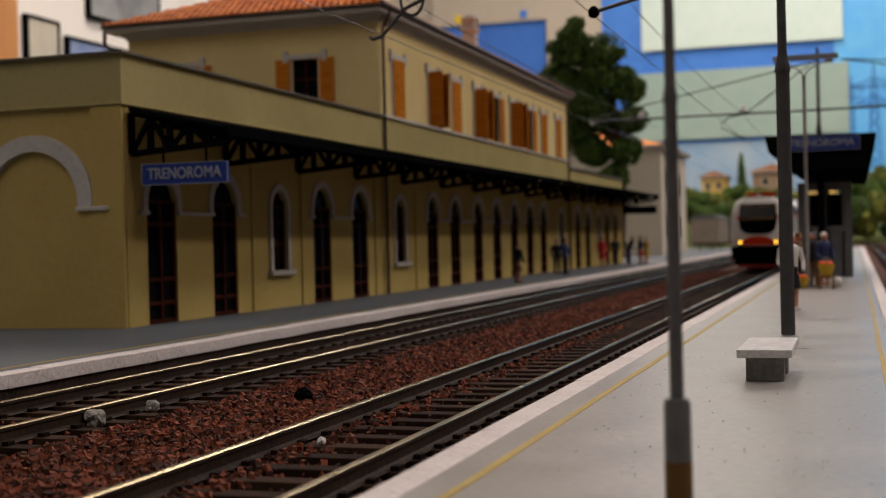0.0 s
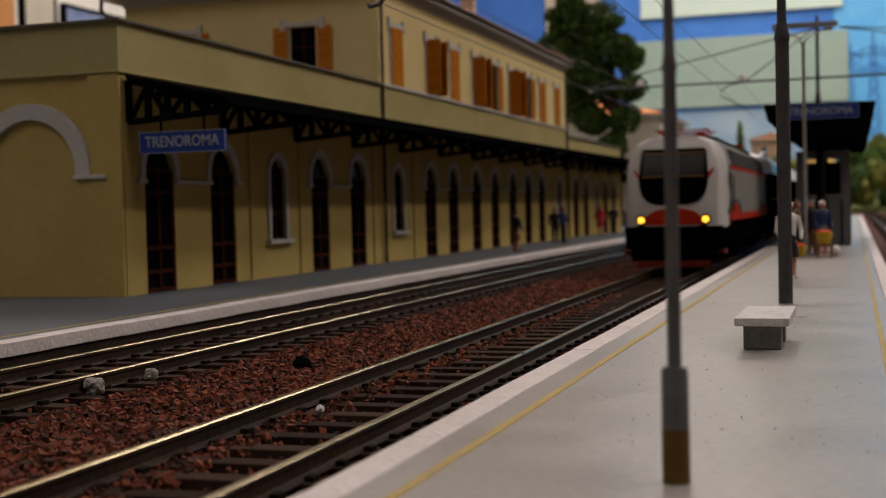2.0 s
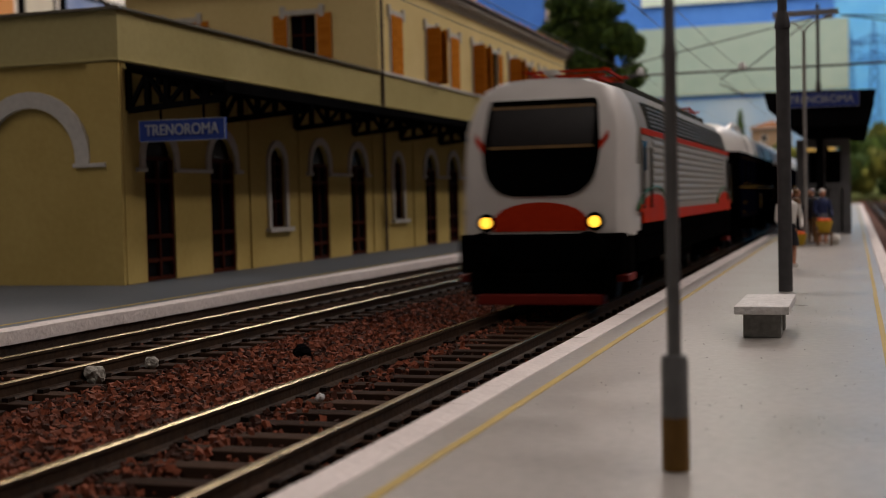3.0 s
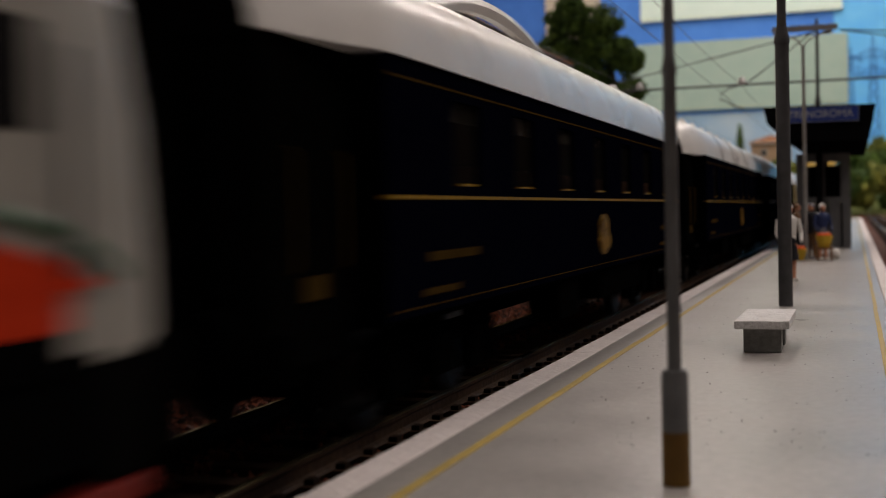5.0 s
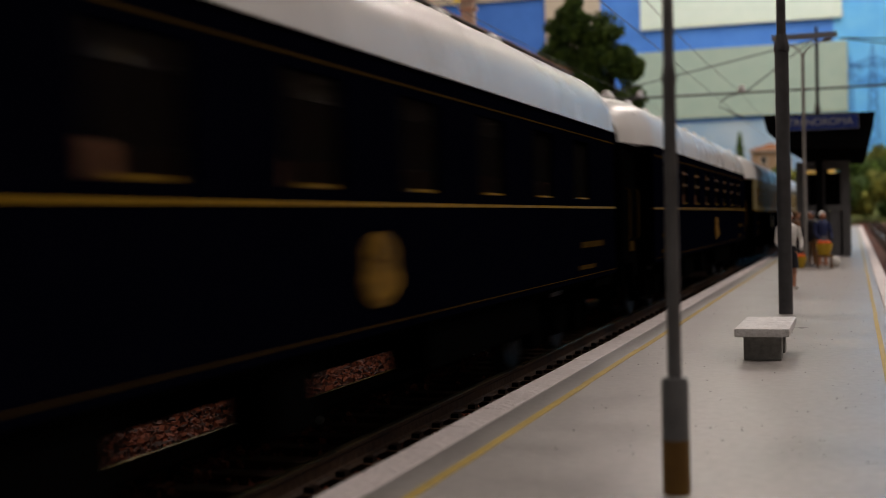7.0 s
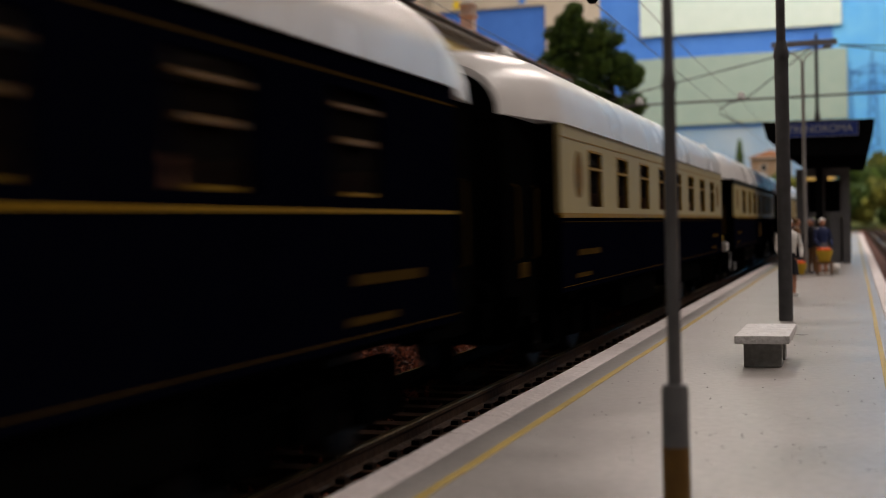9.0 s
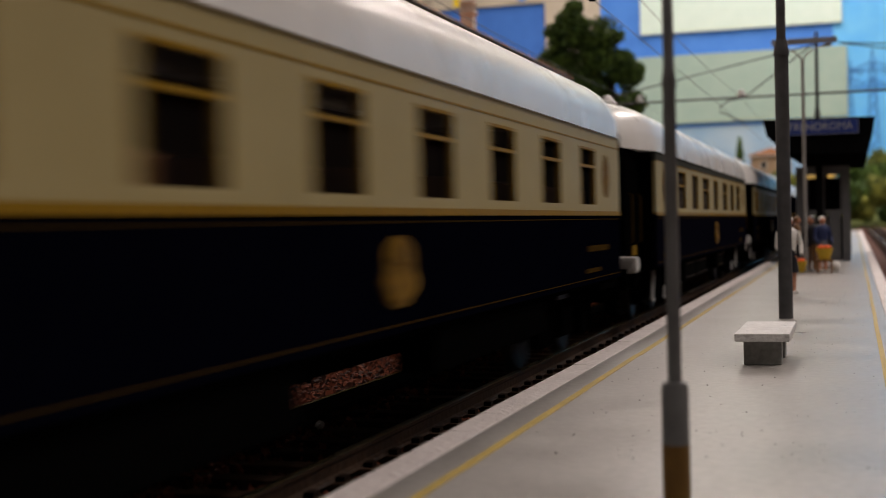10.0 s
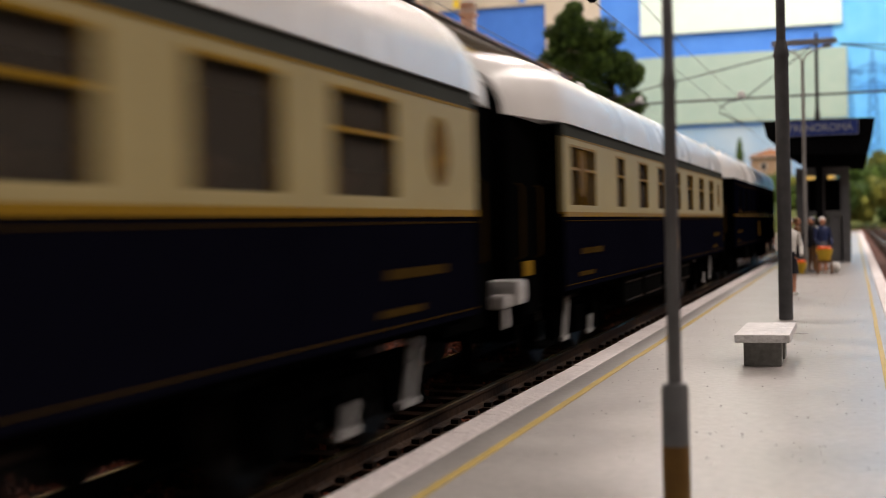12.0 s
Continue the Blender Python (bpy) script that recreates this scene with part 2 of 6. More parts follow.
def mesh_of(name, bm, mats, smooth=None):
    bmesh.ops.recalc_face_normals(bm, faces=bm.faces)
    me = bpy.data.meshes.new(name)
    bm.to_mesh(me)
    bm.free()
    for m in (mats if isinstance(mats, (list, tuple)) else [mats]):
        me.materials.append(m)
    if smooth:
        me.polygons.foreach_set("use_smooth", [True] * len(me.polygons))
        me.set_sharp_from_angle(angle=radians(smooth))
    return me


def part(name, bm, mat, parent=None, label="", smooth=None, kind=""):
    """Link a bmesh, built in full-size metres of the place, as one object under its thing."""
    o = ORIGIN.get(parent, Vector((0, 0, 0)))
    for v in bm.verts:
        v.co = (v.co - o) * S
    ob = new(name, mesh_of(name, bm, mat, smooth))
    if parent is not None:
        ob.parent = parent
    ORIGIN[ob] = o
    return tagged(ob, label, kind=kind)


def structure(name, bm, mat, label, category, smooth=None):
    ob = part(name, bm, mat, None, label, smooth, "structure")
    return tagged(ob, category=category)


def piece(name, me, at, parent, turn=0.0):
    """One of many alike pieces on a shared mesh. at: where it lies in the place, in full-size metres."""
    ob = new(name, me)
    o = ORIGIN.get(parent, Vector((0, 0, 0)))
    ob.parent = parent
    p = (Vector(at) - o) * S
    ob.matrix_basis = pose(p.x, p.y, p.z, 0, 0, turn)
    return ob


def shared(name, bm, mat, smooth=None):
    for v in bm.verts:
        v.co *= S
    return mesh_of(name, bm, mat, smooth)


def lettering(name, text, height, mat, parent, place, rot, width, label=""):
    """Raised letters in the built-in font. place: their centre."""
    cu = bpy.data.curves.new(name, "FONT")
    cu.body, cu.size, cu.align_x, cu.align_y, cu.extrude, cu.bevel_depth, cu.bevel_resolution = text, height * S, "CENTER", "CENTER", 0.012 * S, 0.016 * height * S, 0
    tmp = new(name, cu)
    me = bpy.data.meshes.new_from_object(tmp.evaluated_get(bpy.context.evaluated_depsgraph_get()))
    bpy.data.objects.remove(tmp)
    me.materials.clear()
    me.materials.append(mat)
    ob = new(name, me)
    ob.parent = parent
    p = (Vector(place) - ORIGIN[parent]) * S
    wide = max(v.co.x for v in me.vertices) - min(v.co.x for v in me.vertices)
    ob.matrix_basis = pose(p.x, p.y, p.z, *rot) @ Matrix.Diagonal((width * S / wide, 1, 1, 1))
    return tagged(ob, label)


rnd = random.Random(7)

# ---- the room ----
XL, XR, YB, YF, ZF = -120.0, 140.0, -130.0, 316.0, -88.0


def room():
    bm = bmesh.new(); box(bm, XL - 8, XL, YB - 8, YF + 8, ZF, CEILING)
    structure("wall_west", bm, M["white_wall"], "cream painted room wall with framed pictures", "wall")
    bm = bmesh.new(); box(bm, XR, XR + 8, YB - 8, YF + 8, ZF, CEILING)
    structure("wall_east", bm, M["dark_wall"], "unseen plain room wall, darkened to cut bounced light", "wall")
    bm = bmesh.new(); box(bm, XL, XR, YB - 8, YB, ZF, CEILING)
    structure("wall_south", bm, M["dark_wall"], "unseen plain room wall, darkened to cut bounced light", "wall")
    bm = bmesh.new(); box(bm, XL, XR, YF, YF + 8, ZF, CEILING)
    structure("wall_north", bm, M["wall_paint"], "cream painted wall behind the layout's sky panels", "wall")
    bm = bmesh.new(); box(bm, XL - 8, XR + 8, YB - 8, YF + 8, ZF - 8, ZF)
    structure("floor", bm, M["floor"], "brown room floor under the layout, darkened to cut bounced light", "floor")
    bm = bmesh.new(); box(bm, XL - 8, XR + 8, YB - 8, YF + 8, CEILING, CEILING + 8)
    structure("ceiling", bm, M["low_bounce_paint"], "unseen room ceiling, darkened to cut bounced light", "ceiling")
    for lx, ly, power in LAMPS:
        t = thing("added_ceiling_light", (lx, ly, CEILING), "long white ceiling light, unseen, added to balance the light", "lamp", "ceiling lights")
        bm = bmesh.new(); box(bm, lx - 10, lx + 10, ly - 55, ly + 55, CEILING - 3.5, CEILING - 0.01)
        part("housing", bm, M["low_bounce_paint"], t)
        bm = bmesh.new(); box(bm, lx - 8, lx + 8, ly - 52, ly + 52, CEILING - 5, CEILING - 3.5)
        part("diffuser", bm, glow("lit_diffuser", (1, 0.95, 0.85), 2.0), t)


room()


def board(name, x0, x1, z0, z1, y, mat, label, category="panel", thick=0.8):
    t = thing(name, ((x0 + x1) / 2, y, z0), label, category)
    bm = bmesh.new(); box(bm, x0, x1, y - thick, y, z0, z1)
    part("sheet", bm, mat, t)
    return t


# sky panels on the far wall
board("backdrop_panel", -103, 24, -40, 95, YF, M["blue_wall"], "blue painted sky panel against the far wall")
board("backdrop_panel", -4, 130, -40, 95, YF - 1, M["sky_print"], "printed bright blue sky backdrop", "backdrop")
board("backdrop_panel", -44, -4, -40, 24, YF - 1, M["hazy_sky"], "printed hazy blue sky with cloud backdrop low over the hills", "backdrop")
board("backdrop_panel", -59, -4, 24, 95, YF - 1, M["band_blue"], "mid blue printed panel behind pale ones")
board("backdrop_panel", -73, -59, -40, 95, YF - 1, M["wall_paint"], "cream upright panel between blue ones")
board("backdrop_panel", -103, -73, 57, 95, YF - 1, M["wall_paint"], "cream panel above a blue one")
board("backdrop_panel", -49, -2.0, 47, 95, YF - 2, M["white_panel"], "pale greenish white panel before the sky")
board("backdrop_panel", -52, -1.0, 25, 41.5, YF - 2, M["pale_panel"], "pale grey green panel before the sky")


def picture(x0, y0, y1, z0, z1, label, inner):
    t = thing("picture_frame", (XL, (y0 + y1) / 2, z0), label, "picture")
    bm = bmesh.new()
    for a in ((y0, y1, z0, z0 + 0.45), (y0, y1, z1 - 0.45, z1), (y0, y0 + 0.45, z0 + 0.45, z1 - 0.45), (y1 - 0.45, y1, z0 + 0.45, z1 - 0.45)):
        box(bm, XL, XL + 1.0, *a)
    part("frame", bm, M["iron"], t)
    bm = bmesh.new(); box(bm, XL, XL + 0.8, y0 + 0.4, y1 - 0.4, z0 + 0.4, z1 - 0.4)
    part("print", bm, M[inner], t)


# ---- layout table, ground ----
bm = bmesh.new(); box(bm, -78, 40, -40, 312, -14, -0.62)
structure("ground", bm, M["ground"], "brown painted ground of the layout table", "ground")
for lx in (-70, 32):
    for ly in (-30, 140, 300):
        t = thing("trestle_leg", (lx, ly, ZF), "square wooden leg under the layout table", "table leg", "layout legs")
        bm = bmesh.new(); box(bm, lx - 3, lx + 3, ly - 3, ly + 3, ZF, -14.0)
        part("post", bm, M["board"], t)


# ---- ballast, tracks ----
def bed(name, x0, x1, z, mat, label):
    bm = bmesh.new()
    ny = 120
    rows = []
    for i in range(ny + 1):
        y = -25 + (310 + 25) * (i / ny) ** 1.6
        rows.append([(x0 + (x1 - x0) * k / 10, y, z + 0.05 * noise.noise(Vector((k * 0.7, y * 0.6, 3)))) for k in range(11)])
    rings(bm, rows, caps=False, closed=False)
    return structure(name, bm, mat, label, "ballast", 60)


bed("ballast_bed", -11.4, -3.0, -0.54, M["ballast_bed"], "reddish brown crushed stone bed of two tracks")
bed("ballast_bed_2", 0.6, 9.0, -0.5, M["ballast_bed"], "reddish brown crushed stone bed of a third track")


bed("track_dirt", -6.0, -3.1, -0.5, M["dirt"], "oily dark bed under the sleepers of the near track")
bed("track_dirt_2", -10.85, -8.45, -0.5, M["dirt"], "oily dark bed under the sleepers of the far track")


bed("ballast_shoulder", -8.2, -6.22, -0.45, M["ballast_bed"], "heaped reddish brown crushed stone between the tracks")


def stones(name, x0, x1, y0, y1, count, z, size, label, mat="stone", heap=1.0, category="ballast"):
    """Loose crushed stone as one joined mesh."""
    verts, faces = [], []
    cube = [(-1, -1, -1), (1, -1, -1), (1, 1, -1), (-1, 1, -1), (-1, -1, 1), (1, -1, 1), (1, 1, 1), (-1, 1, 1)]
    quads = [(0, 3, 2, 1), (4, 5, 6, 7), (0, 1, 5, 4), (1, 2, 6, 5), (2, 3, 7, 6), (3, 0, 4, 7)]
    for _ in range(count):
        y = y0 + (y1 - y0) * rnd.random() ** 1.5
        x = rnd.uniform(x0, x1)
        s = size * rnd.uniform(0.5, 1.15)
        rot = Euler((rnd.uniform(0, 3), rnd.uniform(0, 3), rnd.uniform(0, 3))).to_matrix()
        c = Vector((x, y, z + heap * rnd.uniform(-0.03, 0.05)))
        k = len(verts)
        for p in cube:
            q = rot @ Vector((p[0] * s * rnd.uniform(0.45, 1), p[1] * s * rnd.uniform(0.35, 0.9), p[2] * s * rnd.uniform(0.3, 0.7)))
            verts.append((c + q) * S)
        faces += [[k + i for i in f] for f in quads]
    me = bpy.data.meshes.new(name)
    me.from_pydata(verts, [], faces)
    me.materials.append(M[mat])
    return tagged(new(name, me), label, category, kind="stuff")


stones("ballast_stones", -8.24, -6.18, 5, 75, 36000, -0.43, 0.052, "loose reddish brown crushed stone between the tracks")
stones("ballast_stones", -10.9, -8.3, 12, 60, 3600, -0.46, 0.042, "crushed stone scattered between the rails of the far track")
stones("ballast_stones", -5.85, -3.4, 6, 40, 2600, -0.46, 0.042, "crushed stone scattered between the rails of the near track")
stones("ballast_stones", -5.62, -5.15, 6, 30, 1500, -0.42, 0.048, "reddish crushed stone spilled along the near track's inner rail")


stones("platform_grit", -2.5, 0.4, 9, 40, 260, -0.004, 0.0075, "fine dark grit strewn over the concrete platform", "dirt", 0.0, "grit")


def track(name, xc, label, rich):
    t = thing(name, (xc, 0, RAIL), label, "railway track", kind="structure")
    for sx in (-0.7525, 0.7525):
        prof = [(-0.075, -0.19), (0.075, -0.19), (0.06, -0.165), (0.02, -0.15), (0.02, -0.06), (0.04, -0.045), (0.04, -0.012), (0.028, 0.0), (-0.028, 0.0), (-0.04, -0.012), (-0.04, -0.045), (-0.02, -0.06), (-0.02, -0.15), (-0.06, -0.165)]
        bm = bmesh.new()
        rings(bm, [[(xc + sx + a, y, RAIL + b) for a, b in prof] for y in (-25.0, 312.0)])
        bm.faces.ensure_lookup_table()
        for f in bm.faces:
            n = [v.co.z for v in f.verts]
            f.material_index = 1 if min(n) > RAIL - 0.02 else 0
        part("rail", bm, [M["rail_side"], M["rail_top"]], t)
    bm = bmesh.new(); box(bm, -1.22, 1.22, -0.125, 0.125, -0.16, 0.0, 0.015)
    me = shared("sleeper", bm, M["sleeper"])
    bm = bmesh.new()
    for sx in (-0.7525, 0.7525):
        for e in (-1, 1):
            box(bm, sx + e * 0.115 - 0.04, sx + e * 0.115 + 0.04, -0.06, 0.06, 0.0, 0.045)
    mc = shared("rail_chair", bm, M["chair"])
    n = 0
    bm2 = bmesh.new()
    y = -1.0
    while y < 300:
        if rich and 3 < y < 62:
            piece("sleeper", me, (xc + rnd.uniform(-0.02, 0.02), y, RAIL - 0.192), t, rnd.uniform(-0.6, 0.6))
            piece("rail_chair", mc, (xc, y, RAIL - 0.192), t)
        else:
            box(bm2, xc - 1.22, xc + 1.22, y - 0.125, y + 0.125, RAIL - 0.35, RAIL - 0.193)
        y += 0.63
    part("sleeper_row", bm2, M["sleeper"], t, kind="stuff")
    return t


track("track_1", TRACK, "worn steel rails on dark brown sleepers beside the pale platform", True)
track("track_2", FAR_TRACK, "worn steel rails on dark brown sleepers beside the station", True)
track("track_3", 2.75, "worn steel rails on dark brown sleepers behind the island platform", False)


def clump(at, r, mat, label):
    t = thing("track_rubble", (at[0], at[1], at[2] - r), label, "stone", "rubble on the track")
    bm = bmesh.new(); blob(bm, at, (r, r, r * 0.85), 3, 0.42, at[1])
    part("lump", bm, mat, t)


clump((-8.68, 13.2, -0.31), 0.125, M["rubble"], "pale grey lump of rubble beside a rail")
clump((-8.62, 14.4, -0.32), 0.095, M["rubble"], "pale grey lump of rubble beside a rail")
clump((-5.32, 12.2, -0.345), 0.05, M["bench_top"], "small white stone between the rails")
clump((-7.1, 15.7, -0.32), 0.12, M["iron"], "black lump of coal on the ballast")


# ---- platforms ----
def platform(name, x0, x1, y0, y1, mat, label):
    bm = bmesh.new(); box(bm, x0, x1, y0, y1, -0.62, -0.004)
    return structure(name, bm, mat, label, "platform")


island = platform("platform_1", -2.94, 0.47, -25, 150, M["concrete"], "pale grey concrete island platform with yellow lines")
station_side = platform("platform_2", -76, -11.57, -25, 175, M["asphalt"], "dark grey asphalt station platform")


def kerb(parent, x0, x1, near, far, y_pick):
    """Edge stones, the nearer ones one by one."""
    w = (x1 - x0) / 2
    metres = [shared("kerb_stone", b, M["kerb"]) for b in (bmesh.new(), bmesh.new(), bmesh.new()) if not box(b, -w, w, -0.4925, 0.4925, -0.2, 0.0, 0.009)]
    for me in metres:
        for v in me.vertices:
            v.co.x += 0.012 * S * noise.noise(v.co * 400)
            v.co.z += 0.008 * S * noise.noise(v.co * 300)
    bm = bmesh.new()
    y = near
    while y < far:
        if y_pick[0] < y < y_pick[1]:
            piece("kerb_stone", rnd.choice(metres), ((x0 + x1) / 2, y, rnd.uniform(-0.004, 0.004)), parent, rnd.uniform(-0.15, 0.15))
        else:
            box(bm, x0, x1, y - 0.49, y + 0.49, -0.2, 0.0)
        y += 0.985
    part("kerb_row", bm, M["kerb"], parent, kind="stuff")
    bm = bmesh.new(); box(bm, x0 + 0.05, x1 - 0.05, near, far, -0.62, -0.2)
    part("platform_wall", bm, M["dirt"], parent)


kerb(island, -3.234, -2.945, -20, 150, (3, 60))
kerb(island, 0.475, 0.76, -20, 150, (20, 60))
kerb(station_side, -11.565, -11.21, -20, 175, (10, 90))


def painted_line(parent, x, w, y0, y1):
    bm = bmesh.new()
    y = y0
    while y < y1:
        e = y + rnd.uniform(2, 5)
        j = rnd.uniform(-0.008, 0.008)
        box(bm, x - w / 2 + j, x + w / 2 + j, y, min(e, y1) + 0.02, -0.004, 0.003)
        y = e
    part("yellow_line", bm, M["yellow_line"], parent, "worn yellow painted line")


painted_line(island, -2.636, 0.075, -10, 140)
painted_line(island, 0.30, 0.06, -10, 140)
painted_line(station_side, -11.85, 0.06, -10, 120)


# ---- station building ----
FOOT = 23.9
DOOR_W = 1.28
DOORS = [25.5, 28.52, 34.6, 37.6, 44.9, 47.7, 50.9, 53.8, 56.8, 59.7, 62.5, 70.8, 73.6, 79.7, 82.6]
WINDOWS = [31.64, 41.3, 66.5, 76.9]
END = 85.0
PARAPET, BAND = 5.87, 4.76
BLOCK = (39.6, 68.4)
BLOCK_BACK = -24.3
EAVE = 9.15

station = thing("station_building", (FACADE - 8, 54, 0), "cream plastered two storey station with orange shutters and tiled roof", "station")


def arch(yc, w, spring, n=10):
    return [(yc - w / 2 * math.cos(math.pi * i / n), spring + w / 2 * math.sin(math.pi * i / n)) for i in range(n + 1)]


def arcade_wall():
    """The track-side wall: piers, sill panels and arched heads, with real reveals."""
    x0, x1 = FACADE - 0.35, FACADE
    holes = sorted([(y, DOOR_W, 0.0, 2.70) for y in DOORS] + [(y, 0.92, 1.02, 2.72) for y in WINDOWS])
    y = FOOT
    for yc, w, sill, spring in holes + [(END + 1, 2, 0, 0)]:
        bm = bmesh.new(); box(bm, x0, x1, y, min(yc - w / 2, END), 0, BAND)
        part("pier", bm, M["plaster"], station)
        if yc > END:
            break
        if sill:
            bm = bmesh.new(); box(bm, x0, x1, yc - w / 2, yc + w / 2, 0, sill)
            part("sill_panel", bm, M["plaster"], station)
        bm = bmesh.new()
        lp = [(yc - w / 2, BAND)] + arch(yc, w, spring) + [(yc + w / 2, BAND)]
        rings(bm, [[(x, p, q) for p, q in lp] for x in (x0, x1)])
        part("arch_panel", bm, M["plaster"], station)
        y = yc + w / 2


arcade_wall()
bm = bmesh.new()
box(bm, -60, FACADE - 0.35, FOOT, FOOT + 0.35, 0, BAND)
part("end_wall", bm, M["plaster"], station)
bm = bmesh.new(); box(bm, -60, FACADE - 0.35, END - 0.35, END, 0, BAND)
part("end_wall", bm, M["plaster"], station)
bm = bmesh.new(); box(bm, -60, -59.6, FOOT + 0.35, END - 0.35, 0, BAND)
part("back_wall", bm, M["plaster"], station)
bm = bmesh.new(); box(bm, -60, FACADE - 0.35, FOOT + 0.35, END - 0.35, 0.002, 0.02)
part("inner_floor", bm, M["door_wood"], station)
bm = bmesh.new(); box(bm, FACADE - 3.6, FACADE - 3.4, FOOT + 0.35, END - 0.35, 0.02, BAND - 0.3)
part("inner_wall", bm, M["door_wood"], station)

# parapet, band, coping
bm = bmesh.new()
box(bm, -60, FACADE + 0.06, FOOT - 0.06, BLOCK[0] - 0.02, BAND + 0.08, PARAPET)
part("parapet", bm, M["parapet"], station, "greenish cream plaster parapet")
bm = bmesh.new(); box(bm, -60, FACADE + 0.06, BLOCK[1] + 0.02, END + 0.06, BAND + 0.08, PARAPET - 0.35)
part("parapet", bm, M["parapet"], station, "greenish cream plaster parapet")
bm = bmesh.new(); box(bm, FACADE - 0.5, FACADE + 0.06, BLOCK[0], BLOCK[1], BAND + 0.08, PARAPET)
part("parapet", bm, M["parapet"], station, "greenish cream plaster parapet")
bm = bmesh.new()
box(bm, -60.1, FACADE + 0.11, FOOT - 0.11, END + 0.1, BAND + 0.025, BAND + 0.078, 0.015)
part("string_course", bm, M["parapet"], station)
bm = bmesh.new(); box(bm, -60.1, FACADE + 0.02, FOOT - 0.02, END + 0.02, BAND, BAND + 0.025)
part("string_course", bm, M["plaster"], station)
bm = bmesh.new()
box(bm, -60.1, FACADE + 0.16, FOOT - 0.16, BLOCK[0] - 0.03, PARAPET, PARAPET + 0.055)
part("coping", bm, M["coping"], station, "dark metal coping")
bm = bmesh.new(); box(bm, -60.1, FACADE + 0.16, BLOCK[1] + 0.03, END + 0.1, PARAPET - 0.35, PARAPET - 0.27)
part("coping", bm, M["coping"], station, "dark metal coping")
bm = bmesh.new(); box(bm, FACADE - 0.2, FACADE + 0.13, BLOCK[0], BLOCK[1], PARAPET, PARAPET + 0.09)
part("sill_course", bm, M["trim"], station)
for yc in (FOOT + 0.22, FOOT + 6.2, 33.2, 39.0, 43.0, 68.6, 72.2, 78.4, END - 0.25):
    bm = bmesh.new(); box(bm, FACADE, FACADE + 0.05, yc - 0.16, yc + 0.16, 0, BAND)
    part("pilaster", bm, M["plaster"], station)
bm = bmesh.new(); box(bm, FACADE - 0.7, FACADE + 0.06, FOOT - 0.08, FOOT, 0, BAND)
part("pilaster", bm, M["plaster"], station)


def arch_band(bm, yc, w, spring, band, proud, foot):
    """Raised surround of an arched opening."""
    n = 12
    inner, outer = arch(yc, w, spring, n), arch(yc, w + 2 * band, spring, n)
    inner = [(yc - w / 2, foot)] + inner + [(yc + w / 2, foot)]
    outer = [(yc - w / 2 - band, foot)] + outer + [(yc + w / 2 + band, foot)]
    loops = [[(FACADE, *a), (FACADE + proud, *a), (FACADE + proud, *b), (FACADE, *b)] for a, b in zip(inner, outer)]
    rings(bm, loops)


for yc in DOORS:
    h = DOOR_W / 2
    d = thing("door", (FACADE, yc, 0), "", "")
    d.parent = station
    d.matrix_world = pose(FACADE * S, yc * S, 0)
    bm = bmesh.new(); arch_band(bm, yc, DOOR_W + 0.02, 2.70, 0.2, 0.05, 2.5)
    part("surround", bm, M["trim"], d)
    bm = bmesh.new()
    xa, xb = FACADE - 0.11, FACADE - 0.03
    for a, b in ((yc - h, yc - h + 0.08), (yc - 0.04, yc + 0.04), (yc + h - 0.08, yc + h)):
        box(bm, xa, xb, a, b, 0.01, 2.74)
    for z in (0.01, 0.42, 0.95, 2.2, 2.70):
        box(bm, xa + 0.01, xb - 0.01, yc - h + 0.08, yc + h - 0.08, z, z + 0.09)
    part("door_frame", bm, M["door_wood"], d)
    bm = bmesh.new()
    lp = [(yc - h, 0.0)] + arch(yc, DOOR_W, 2.70) + [(yc + h, 0.0)]
    rings(bm, [[(x, p, q) for p, q in lp] for x in (FACADE - 0.15, FACADE - 0.12)])
    part("glazing", bm, M["dark_glass"], d)
